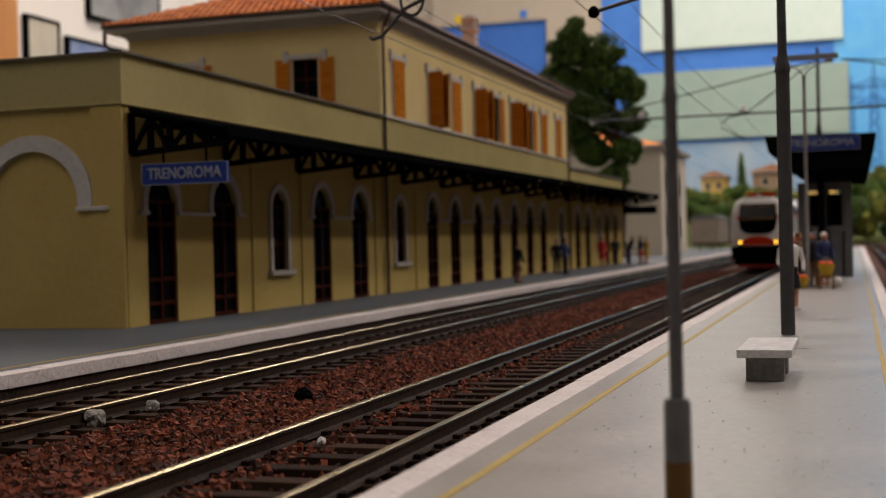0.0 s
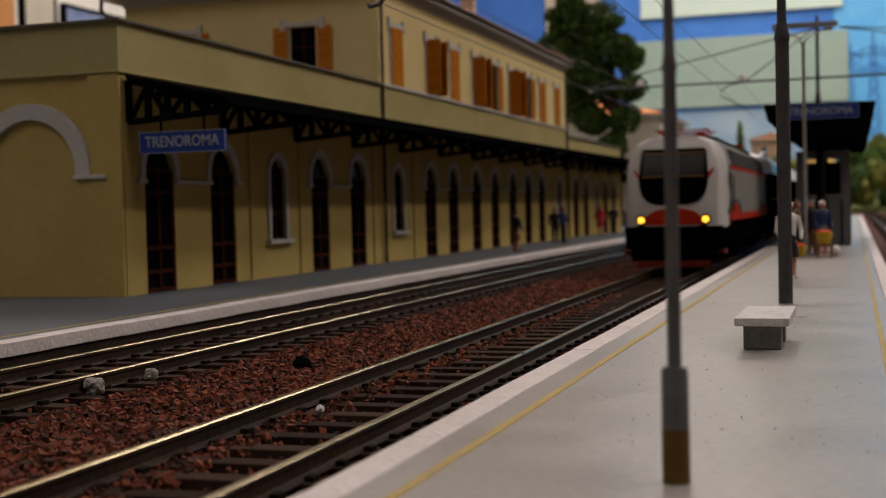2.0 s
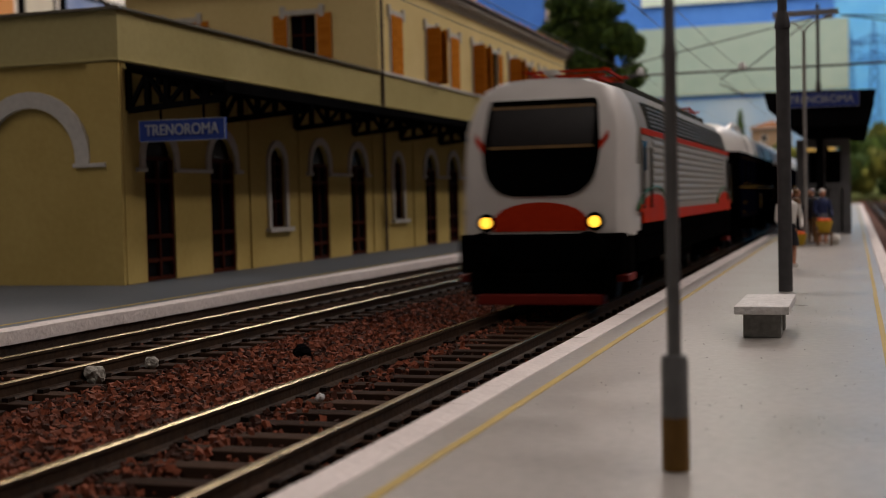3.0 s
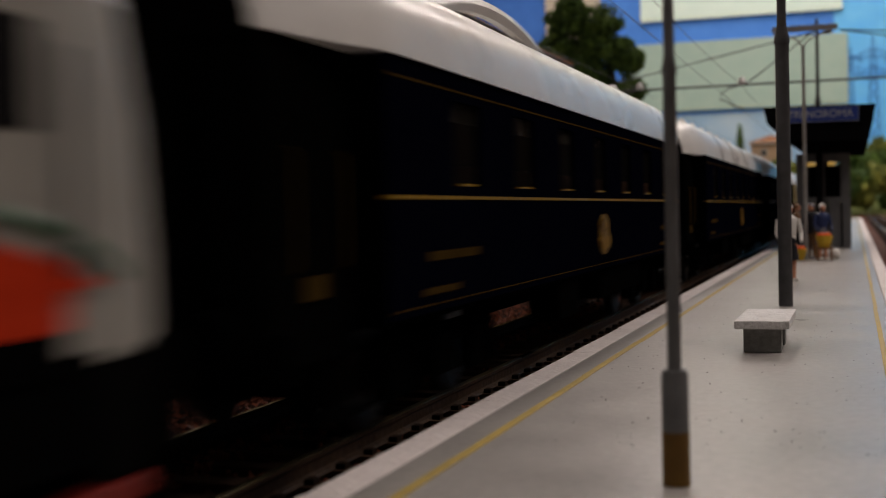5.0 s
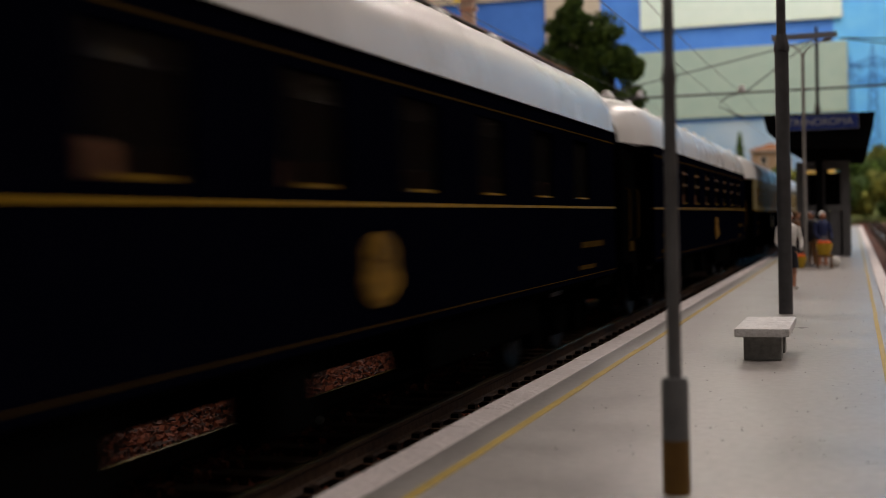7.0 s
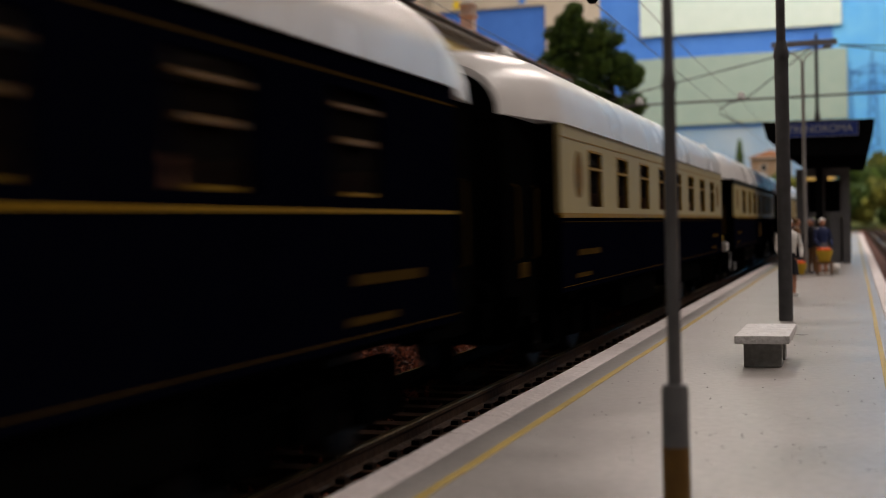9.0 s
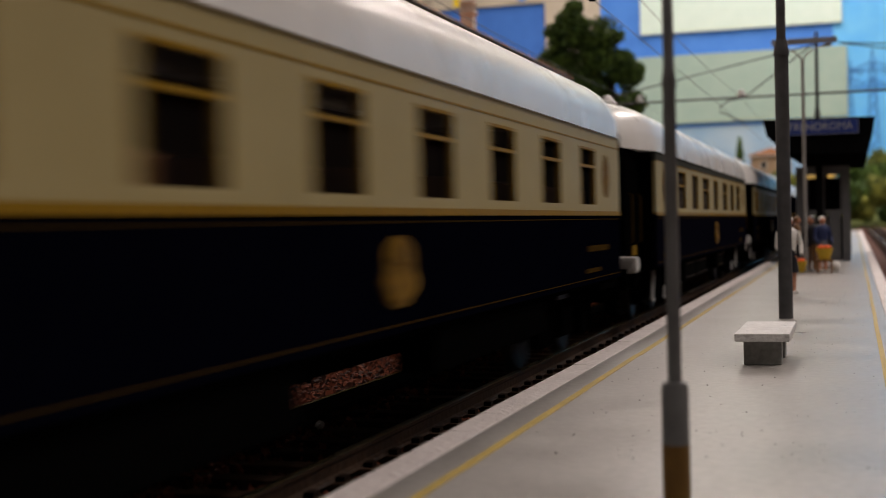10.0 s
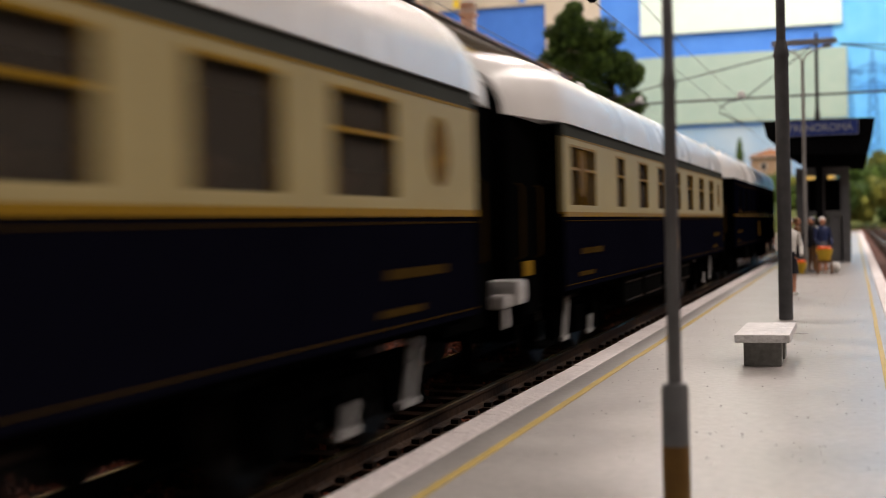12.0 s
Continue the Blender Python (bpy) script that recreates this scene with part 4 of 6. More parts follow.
# ---- overhead line ----
def span(y, z, x0, x1, label, mast_x):
    t = thing("catenary_span", (mast_x, y, z), label, "catenary", "cross spans")
    bm = bmesh.new(); rod(bm, (x0, y, z), (x1, y, z + 0.02), 0.05, None, 8)
    part("cross_tube", bm, M["wire"], t)
    for xt in (FAR_TRACK, TRACK):
        bm = bmesh.new(); turned(bm, (xt + 0.1, y, z), [(0.16, 0.02), (0.2, 0.12), (0.13, 0.2), (0.16, 0.28), (0.05, 0.36)], 10)
        part("insulator", bm, M["insulator"], t, "white insulator", 40)
        bm = bmesh.new()
        pts = [(xt + 0.0, y, z - 0.03), (xt - 0.5, y, z - 0.12), (xt - 0.85, y, z - 0.35), (xt - 0.9, y, z - 0.62), (xt - 0.6, y, z - 0.72), (xt - 0.2, y, z - 1.0), (xt + 0.15, y, z - 1.08)]
        tube(bm, pts, 0.035)
        part("steady_arm", bm, M["wire"], t)
    bm = bmesh.new()
    rod(bm, (mast_x - 0.2, y, 9.45), (x0, y, z + 0.1), 0.03, None, 6)
    rod(bm, (mast_x - 0.4, y, 9.45), (TRACK + 0.3, y, z + 0.05), 0.03, None, 6)
    rod(bm, (mast_x + 0.7, y, 9.45), (x1, y, z + 1.4), 0.03, None, 6)
    rod(bm, (mast_x + 0.7, y, 9.45), (x1, y, z + 0.4), 0.03, None, 6)
    part("stay_wire", bm, M["wire"], t)


span(60.0, 7.22, -12.0, 9.0, "thin dark cross tube with insulators and stay wires", -1.24)


def overhead(name, pts, r, label):
    t = thing(name, pts[0], label, "wire", "overhead wires")
    bm = bmesh.new()
    tube(bm, pts, r)
    part("strand", bm, M["wire"], t)


for xt in (TRACK, FAR_TRACK):
    overhead("contact_wire", [(xt, -22, 6.15), (xt, 22, 6.15), (xt, 60, 6.15), (xt, 140, 6.15), (xt, 250, 6.15)], 0.010, "thin overhead contact wire along the track")
    overhead("catenary_wire", [(xt, ya + dy * k / 8, 7.28 - 0.22 * math.sin(math.pi * k / 8)) for ya, dy in ((-22, 44), (22, 38), (60, 80), (140, 110)) for k in range(8)] + [(xt, 250, 7.28)], 0.010, "sagging overhead carrier wire")


def bracket_arm(x, y, z, reach, rise, label):
    """A straight arm that falls away from the mast to a round insulator."""
    t = thing("registration_arm", (x, y, z), label, "catenary", "registration arms")
    bm = bmesh.new(); rod(bm, (x, y, z), (x + reach, y, z - rise), 0.045, 0.035, 8)
    part("arm", bm, M["wire"], t)
    bm = bmesh.new(); turned(bm, (x + reach, y, z - rise - 0.1), [(0.05, 0), (0.1, 0.05), (0.1, 0.14), (0.04, 0.2)], 10)
    part("insulator", bm, M["iron"], t, "dark round insulator", 40)


bracket_arm(-1.2, 22.2, 6.38, -3.1, 0.72, "dark registration arm carried by the catenary mast")
# a second arm, over the station track
t = thing("registration_arm", (-7.4, 22, 6.3), "dark curved registration arm with a round insulator", "catenary", "registration arms")
bm = bmesh.new()
for p, q in zip([(-7.1, 22, 6.5), (-7.35, 22, 6.12), (-7.75, 22, 5.95), (-8.2, 22, 5.48), (-8.4, 22, 5.44)], [(-7.35, 22, 6.12), (-7.75, 22, 5.95), (-8.2, 22, 5.48), (-8.4, 22, 5.44), (-8.42, 22, 5.5)]):
    rod(bm, p, q, 0.035, None, 6)
for i in range(12):
    a, b = math.pi * 2 * i / 12, math.pi * 2 * (i + 1) / 12
    rod(bm, (-7.6 + 0.22 * math.cos(a), 22, 6.1 + 0.28 * math.sin(a)), (-7.6 + 0.22 * math.cos(b), 22, 6.1 + 0.28 * math.sin(b)), 0.03, None, 6)
part("arm", bm, M["wire"], t)


# ---- trees ----
def leaf_mesh(name, lobes, count, size, mat, parent):
    verts, faces = [], []
    o = ORIGIN[parent]
    for _ in range(count):
        c, r = rnd.choice(lobes)
        d = Vector((rnd.gauss(0, 1), rnd.gauss(0, 1), rnd.gauss(0, 1))).normalized()
        k = rnd.uniform(0.72, 1.08)
        p = Vector(c) + Vector((d.x * r[0], d.y * r[1], d.z * r[2])) * k
        s = size * rnd.uniform(0.5, 1.3)
        rot = Euler((rnd.uniform(0, 6), rnd.uniform(0, 6), rnd.uniform(0, 6))).to_matrix()
        i = len(verts)
        for q in ((1, 0, 0.2), (-0.6, 0.8, 0), (-0.5, -0.8, 0.1), (0, 0.1, 0.9), (0.1, 0, -0.7)):
            verts.append((p + rot @ Vector(q) * s - o) * S)
        faces += [(i, i + 1, i + 3), (i + 1, i + 2, i + 3), (i + 2, i, i + 3), (i + 1, i, i + 4), (i + 2, i + 1, i + 4), (i, i + 2, i + 4)]
    me = bpy.data.meshes.new(name)
    me.from_pydata(verts, [], faces)
    me.materials.append(mat)
    ob = new(name, me)
    ob.parent = parent
    return ob


def tree(x, y, base, lobes, label, mat, count, size, trunk=0.35):
    t = thing("tree", (x, y, base), label, "tree")
    bm = bmesh.new()
    mid = Vector((x + 0.4, y, base + 0.45 * (max(l[0][2] for l in lobes) - base)))
    rod(bm, (x, y, base), mid, trunk, trunk * 0.7, 8)
    for c, r in lobes:
        rod(bm, mid, Vector(c), trunk * 0.45, trunk * 0.1, 6)
    part("trunk", bm, M["bark"], t)
    bm = bmesh.new()
    for i, (c, r) in enumerate(lobes):
        blob(bm, c, [k * 0.6 for k in r], 2, 0.5, i + x)
    part("inner_crown", bm, mat, t)
    leaf_mesh("crown", lobes, count, size, mat, t)


pine = []
r2 = random.Random(3)
for c, r in [((-22.6, 104, 14.4), 2.3), ((-20.6, 104, 16.6), 2.3), ((-18.2, 103, 16.6), 1.9), ((-23.4, 105, 12.0), 1.9), ((-20.8, 104, 13.2), 2.4), ((-17.4, 103, 14.2), 1.8),
             ((-15.9, 103, 13.4), 1.5), ((-15.6, 103, 11.0), 1.4), ((-18.6, 104, 11.2), 1.7), ((-21.4, 104, 10.0), 1.9), ((-19.6, 104, 8.6), 1.6), ((-16.2, 103, 8.4), 1.4), ((-17.4, 103, 6.4), 1.3), ((-20.5, 104, 6.0), 1.3), ((-22.2, 104, 16.9), 1.7), ((-21.4, 103.4, 18.0), 1.3), ((-18.8, 103, 14.9), 1.6), ((-19.4, 102.8, 12.2), 1.6)]:
    c, r = (-25.3 + (c[0] + 25.3) * 0.85, c[1], c[2] + 0.2), r * 0.9
    pine.append((c, (r, r, r * 0.85)))
    pine.append(((c[0] + r2.uniform(-1, 1), c[1], c[2] + r2.uniform(-0.6, 1.2)), (r * 0.6, r * 0.6, r * 0.5)))
tree(-18.4, 104, -0.6, pine, "tall dark green model tree with lumpy crown behind the station", M["leaf"], 15000, 0.2, 0.4)


# ---- second house beyond the station ----
def small_house(x0, x1, y0, y1, z0, z1, rise, wall, label, wins=(), roof=None):
    t = thing("house", ((x0 + x1) / 2, (y0 + y1) / 2, z0), label, "house")
    bm = bmesh.new(); box(bm, x0, x1, y0, y1, z0, z1)
    part("wall", bm, wall, t)
    bm = bmesh.new(); box(bm, x0 - 0.5, x1 + 0.5, y0 - 0.5, y1 + 0.5, z1, z1 + 0.3)
    part("cornice", bm, M["trim"], t)
    bm = bmesh.new()
    cx, cy = (x0 + x1) / 2, (y0 + y1) / 2
    k = min(x1 - x0, y1 - y0) / 2
    v = [bm.verts.new(p) for p in ((x0 - 0.6, y0 - 0.6, z1 + 0.3), (x1 + 0.6, y0 - 0.6, z1 + 0.3), (x1 + 0.6, y1 + 0.6, z1 + 0.3), (x0 - 0.6, y1 + 0.6, z1 + 0.3), (cx, y0 + k, z1 + rise), (cx, max(y1 - k, y0 + k + 0.1), z1 + rise))]
    for f in ((0, 1, 4), (1, 2, 5, 4), (2, 3, 5), (3, 0, 4, 5), (3, 2, 1, 0)):
        bm.faces.new([v[i] for i in f])
    part("roof", bm, roof or M["tile"], t)
    for face, u, z, w, hh in wins:
        wn = thing("window", (x1, y0, z), "", "")
        wn.parent = t
        wn.matrix_world = pose(x1 * S, y0 * S, z * S)
        ORIGIN[wn] = Vector((x1, y0, z))
        for nm, e, mt, dd in (("frame", 0.18, M["trim"], 0.06), ("pane", 0.0, M["dark_glass"], 0.09)):
            bm = bmesh.new()
            if face == "x":
                box(bm, x1, x1 + dd, u - w / 2 - e, u + w / 2 + e, z - e, z + hh + e)
            else:
                box(bm, u - w / 2 - e, u + w / 2 + e, y0 - dd, y0, z - e, z + hh + e)
            part(nm, bm, mt, wn)
    return t


M["old_tile"] = surf("weathered_brown_tile", (0.13, 0.055, 0.022), (0.22, 0.10, 0.045), 0.8, grain=6, blotch=0.8, bump=0.03)
M["grey_plaster"] = surf("grey_cream_plaster", (0.60, 0.55, 0.44), (0.70, 0.64, 0.52), 0.8, grain=5, blotch=0.3)
M["yellow_plaster"] = surf("yellow_plaster", (0.60, 0.40, 0.10), (0.70, 0.48, 0.14), 0.8, grain=5, blotch=0.3)
M["brown_plaster"] = surf("brown_plaster", (0.30, 0.20, 0.13), (0.40, 0.28, 0.18), 0.8, grain=5, blotch=0.3)
small_house(-34.8, -17.1, 119, 137, 0, 9.9, 2.7, M["grey_plaster"], "grey cream two storey house with an orange tile roof",
            [("x", y, z, 1.0, 2.0) for y in (123, 131) for z in (1.6, 5.9)])
small_house(-28.2, -23.6, 250, 258, 6.5, 12.7, 1.5, M["yellow_plaster"], "small yellow house on the far hillside", [("y", -27.0, 10.6, 0.7, 1.1), ("y", -24.9, 10.6, 0.7, 1.1)], M["old_tile"])
small_house(-19.0, -11.8, 256, 264, 7.0, 13.6, 1.9, M["brown_plaster"], "brown house with tiled roof on the far hillside", [("y", -16.6, 11.3, 0.9, 1.2), ("y", -13.4, 11.3, 1.0, 1.5)], M["old_tile"])
small_house(-9.5, -3.5, 262, 270, 6.5, 12.8, 2.4, M["yellow_plaster"], "ochre house on the far hillside", [("y", -7.5, 10, 1.0, 1.5)], M["old_tile"])


def hill():
    bm = bmesh.new()
    rows = []
    for j in range(14):
        y = 236 + j * 5.2
        rows.append([(-60 + k * 4.0, y, -0.7 + (j / 13) ** 0.8 * (10.4 + 1.5 * math.sin(k * 0.35)) + 0.8 * noise.noise(Vector((k * 0.4, j * 0.5, 1)))) for k in range(25)])
    rings(bm, rows, caps=False, closed=False)
    structure("hillside", bm, M["grass"], "green flocked hillside at the end of the layout", "hill", 60)


hill()


def bush(c, r, mat, label, count=900, size=0.27):
    t = thing("bush", (c[0], c[1], c[2] - r[2]), label, "bush", "bushes")
    lobes = [((c[0] + r2.uniform(-0.5, 0.5) * r[0], c[1], c[2] + r2.uniform(-0.3, 0.4) * r[2]), [k * r2.uniform(0.5, 0.75) for k in r]) for _ in range(6)]
    bm = bmesh.new()
    for i, (p, q) in enumerate(lobes):
        blob(bm, p, [k * 0.85 for k in q], 2, 0.6, i + c[0])
    part("inner_crown", bm, mat, t)
    leaf_mesh("crown", lobes, count, size, mat, t)


for i in range(12):
    bush((-33 + i * 2.2, 239 + r2.uniform(-2, 4), 4.6 + r2.uniform(-0.6, 2.0)), (2.6, 2.2, 2.6), M["leaf"], "dark green bush on the hillside")
for i in range(7):
    bush((-31 + i * 3.2, 248 + r2.uniform(-2, 1), 8.6 + r2.uniform(-0.8, 0.9)), (2.6, 2.2, 2.2), M["leaf"] if i % 2 else M["leaf_light"], "dark green bush on the hillside")
for i in range(12):
    bush((-2 + i * 1.4, 238 + r2.uniform(-3, 5), 3.2 + r2.uniform(-0.5, 3.0)), (2.6, 2.4, 3.0), M["leaf_light"] if i % 3 else M["leaf"], "light green bush beside the far track", 1100)
for i in range(9):
    bush((-1 + i * 1.9, 250 + r2.uniform(-3, 4), 8.0 + r2.uniform(-1.0, 3.0)), (2.8, 2.4, 3.4), M["leaf_light"] if i % 2 else M["leaf"], "light green bush beside the far track", 1100)
cyp = [((-20.6, 250, z + 0.8), (0.75 * k, 0.75 * k, 1.5)) for z, k in ((9.5, 1), (11.2, 0.95), (12.8, 0.8), (14.0, 0.55), (14.8, 0.3))]
tree(-20.6, 250, 4, cyp, "slim dark cypress between hillside houses", M["leaf"], 500, 0.4, 0.2)

# printed pylon on the sky backdrop
M["print_grey"] = surf("faint_print_grey", (0.05, 0.20, 0.50), (0.08, 0.24, 0.56), 0.6, bump=0)


def pylon_print(xc, top, k, label):
    """A lattice pylon as printed on the sky sheet, flat on it."""
    t = thing("backdrop_print", (xc, YF - 1.9, top - 24 * k), label, "print")
    bm = bmesh.new()
    yy = YF - 1.86
    lines = [((-1.4, -24), (-0.5, -3)), ((1.4, -24), (0.5, -3)), ((-0.5, -3), (0, 0)), ((0.5, -3), (0, 0)), ((-5, -5), (5, -5)), ((-4.2, -9), (4.2, -9)), ((0, -3), (-5, -5)), ((0, -3), (5, -5)), ((0, -7.2), (-4.2, -9)), ((0, -7.2), (4.2, -9))]
    for i in range(7):
        w0, w1 = 1.4 - 0.13 * i, 1.27 - 0.13 * i
        lines += [((-w0, -24 + 3 * i), (w1, -21 + 3 * i)), ((w0, -24 + 3 * i), (-w1, -21 + 3 * i))]
    lines += [((x, -5), (x, -6.2)) for x in (-4.6, -2.8, 2.8, 4.6)]
    for a, b in lines:
        bar(bm, (xc + a[0] * k, yy, top + a[1] * k), (xc + b[0] * k, yy, top + b[1] * k), 0.26 * k)
    part("pylon_drawing", bm, M["print_grey"], t)


pylon_print(4.6, 40.5, 1.0, "faint blue grey electricity pylon printed on the sky backdrop")
pylon_print(-0.4, 38.0, 0.55, "small faint pylon printed on the sky backdrop")

# paper tags pinned to the panel's upper edge
for xc, mt, label in ((-96.0, M["yellow_tag"], "small yellow paper tag pinned above the blue panel"), (-78.8, M["band_blue"], "small blue paper tag pinned above the blue panel")):
    t = thing("paper_tag", (xc, YF - 1.8, 57.4), label, "tag", "paper tags")
    bm = bmesh.new(); box(bm, xc - 0.85, xc + 0.85, YF - 2.0, YF - 1.8, 57.6, 59.6)
    part("card", bm, mt, t)

# pictures on the room's side wall
M["print_sand"] = surf("landscape_print", (0.45, 0.42, 0.34), (0.62, 0.58, 0.45), 0.5, grain=0.3, blotch=0.08, bump=0)
M["print_blue"] = surf("blue_print", (0.10, 0.16, 0.34), (0.30, 0.36, 0.5), 0.5, grain=0.3, blotch=0.08, bump=0)
M["print_grey_dark"] = surf("dark_print", (0.06, 0.07, 0.07), (0.35, 0.36, 0.35), 0.5, grain=0.2, blotch=0.06, bump=0)
picture(XL, 165.5, 174, 12, 37.8, "framed landscape picture on the room wall", "print_sand")
picture(XL, 176.2, 206, 12, 36.0, "framed blue picture on the room wall", "print_blue")
picture(XL, 182.5, 205, 40.0, 66, "framed dark picture on the room wall", "print_grey_dark")
t = thing("wall_cabinet", (XL + 8, 125, ZF), "tall orange wooden cabinet against the room wall", "cabinet")
bm = bmesh.new(); box(bm, XL, XL + 16, 108, 143, ZF, 100, 0.6)
part("body", bm, M["orange_wood"], t)
bm = bmesh.new(); box(bm, XL + 16, XL + 17, 110, 141, ZF + 6, 98, 0.3)
part("door", bm, M["orange_wood"], t)


# ---- figures: plain painted plastic ones ----
def paint(name, c):
    return surf(name, c, [min(1, k * 1.25) for k in c], 0.5, grain=10, blotch=3, bump=0.005)


P = {k: paint("figure_" + k, c) for k, c in dict(black=(0.012, 0.012, 0.016), white=(0.6, 0.58, 0.55), skin=(0.45, 0.22, 0.14), red=(0.35, 0.02, 0.02), grey=(0.12, 0.12, 0.14), brown=(0.14, 0.07, 0.03), yellow=(0.5, 0.33, 0.03), navy=(0.02, 0.03, 0.09), hair=(0.05, 0.03, 0.02)).items()}


def figurine(x, y, turn, h, top, bottom, hair, label, lean=0.0, skirt=False):
    """A plain painted plastic figure, one mesh."""
    bm = bmesh.new()
    k = h / 1.75

    def seg(fn, idx):
        n0 = len(bm.faces)
        fn()
        bm.faces.ensure_lookup_table()
        for f in bm.faces[n0:]:
            f.material_index = idx
    for e in (-1, 1):
        seg(lambda: rings(bm, [[(e * 0.1 * k + r * math.cos(a) * k, d * k + r * 1.1 * math.sin(a) * k, z * k) for a in [i * math.pi / 4 for i in range(8)]] for r, z, d in ((0.06, 0.0, -0.02), (0.055, 0.1, 0), (0.075, 0.45, 0), (0.1, 0.85, 0))]), 2 if skirt else 1)
        seg(lambda: box(bm, (e * 0.1 - 0.05) * k, (e * 0.1 + 0.05) * k, -0.18 * k, 0.07 * k, 0, 0.07 * k), 3)
        seg(lambda: rod(bm, (e * 0.22 * k, 0.02 * k, 1.4 * k), (e * 0.28 * k, -0.04 * k, 1.08 * k), 0.06 * k, 0.05 * k, 8), 0)
        seg(lambda: rod(bm, (e * 0.28 * k, -0.04 * k, 1.08 * k), (e * 0.22 * k, -0.22 * k, 0.9 * k), 0.05 * k, 0.04 * k, 8), 0)
    if skirt:
        seg(lambda: rings(bm, [[(r * math.cos(a) * k, r * 0.75 * math.sin(a) * k, z * k) for a in [i * math.pi / 5 for i in range(10)]] for r, z in ((0.24, 0.48), (0.2, 0.75), (0.16, 1.0))]), 1)
    seg(lambda: rings(bm, [[(rx * math.cos(a) * k, (ry * math.sin(a) - lean * (z - 0.9)) * k, z * k) for a in [i * math.pi / 5 for i in range(10)]] for rx, ry, z in ((0.18, 0.12, 0.8), (0.17, 0.12, 1.0), (0.2, 0.14, 1.25), (0.22, 0.12, 1.42), (0.08, 0.07, 1.5))]), 0)
    hc = (0, (-0.02 - lean * 0.65) * k, 1.62 * k)
    seg(lambda: blob(bm, hc, (0.1 * k, 0.11 * k, 0.13 * k), 2, 0.05), 2)
    seg(lambda: blob(bm, (hc[0], hc[1] + 0.025 * k, hc[2] + 0.045 * k), (0.115 * k, 0.115 * k, 0.105 * k), 2, 0.1), 3)
    for v in bm.verts:
        v.co *= S
    ob = new("figurine", mesh_of("figurine", bm, [P[top], P[bottom], P["skin"], P[hair]], 50))
    ob.matrix_world = pose(x * S, y * S, 0, 0, 0, turn)
    return tagged(ob, label, "figurine", "plastic passengers")


figurine(-1.40, 29.3, 20, 1.72, "white", "black", "white", "plastic passenger figure with white hat and top, dark skirt", skirt=True)
figurine(-1.28, 41.5, -30, 1.72, "black", "brown", "grey", "plastic passenger figure in a dark coat")
figurine(-0.95, 41.0, 30, 1.7, "navy", "grey", "white", "plastic passenger figure with white hair and dark top", skirt=True)
figurine(-1.0, 43.0, 160, 1.72, "black", "black", "hair", "plastic passenger figure in black")
figurine(-1.75, 42.0, 100, 1.72, "brown", "black", "brown", "plastic passenger figure in brown")
figurine(-12.75, 48.9, 150, 1.58, "black", "brown", "hair", "plastic figure in a black coat before the station", skirt=True)
figurine(-13.55, 59.4, 10, 1.68, "black", "black", "grey", "plastic figure in a black suit and white shirt")
figurine(-13.2, 59.6, 70, 1.7, "navy", "black", "hair", "plastic figure in a dark suit")
figurine(-14.2, 74.2, 20, 1.75, "red", "red", "hair", "plastic figure in a long red dress", skirt=True)
figurine(-14.05, 77.6, 200, 1.75, "black", "black", "brown", "plastic figure in dark clothes")
figurine(-13.5, 79.2, 60, 1.75, "black", "navy", "hair", "plastic figure bent forward in dark clothes", 0.5)
figurine(-13.2, 82.0, -60, 1.75, "navy", "red", "hair", "plastic figure with a red skirt", skirt=True)
figurine(-12.95, 82.8, -40, 1.65, "yellow", "yellow", "hair", "plastic figure in yellow", skirt=True)


def basket(x, y, z, fruit, body, label):
    t = thing("basket", (x, y, z), label, "basket", "baskets")
    bm = bmesh.new(); turned(bm, (x, y, z), [(0.16, 0), (0.25, 0.3), (0.25, 0.34)], 14)
    part("bowl", bm, P[body], t, "", 40)
    bm = bmesh.new()
    for i in range(7):
        blob(bm, (x + 0.13 * math.cos(i * 1.05) * (i > 0), y + 0.13 * math.sin(i * 1.05) * (i > 0), z + 0.36), (0.09, 0.09, 0.08), 1, 0.1)
    part("fruit", bm, fruit, t)


M["orange_fruit"] = surf("orange_fruit", (0.75, 0.08, 0.02), (0.9, 0.2, 0.04), 0.5)
t = thing("luggage_cart", (-0.88, 40.2, 0), "low wooden stand under a fruit basket", "stand")
bm = bmesh.new(); box(bm, -1.13, -0.63, 39.95, 40.45, 0.34, 0.4)
for a, b in ((-1.08, 40.0), (-0.68, 40.0), (-1.08, 40.4), (-0.68, 40.4)):
    rod(bm, (a, b, 0), (a, b, 0.34), 0.03, None, 6)
part("stand_frame", bm, P["brown"], t)
basket(-0.88, 40.2, 0.4, M["orange_fruit"], "yellow", "yellow basket filled with orange red fruit")
basket(-1.65, 40.6, 0.0, M["orange_fruit"], "yellow", "tall yellow basket on the platform")
t = thing("sack", (-0.58, 41.2, 0), "small white sack on the platform", "sack")
bm = bmesh.new(); blob(bm, (-0.58, 41.2, 0.16), (0.17, 0.17, 0.17), 2, 0.2)
part("cloth", bm, P["white"], t)


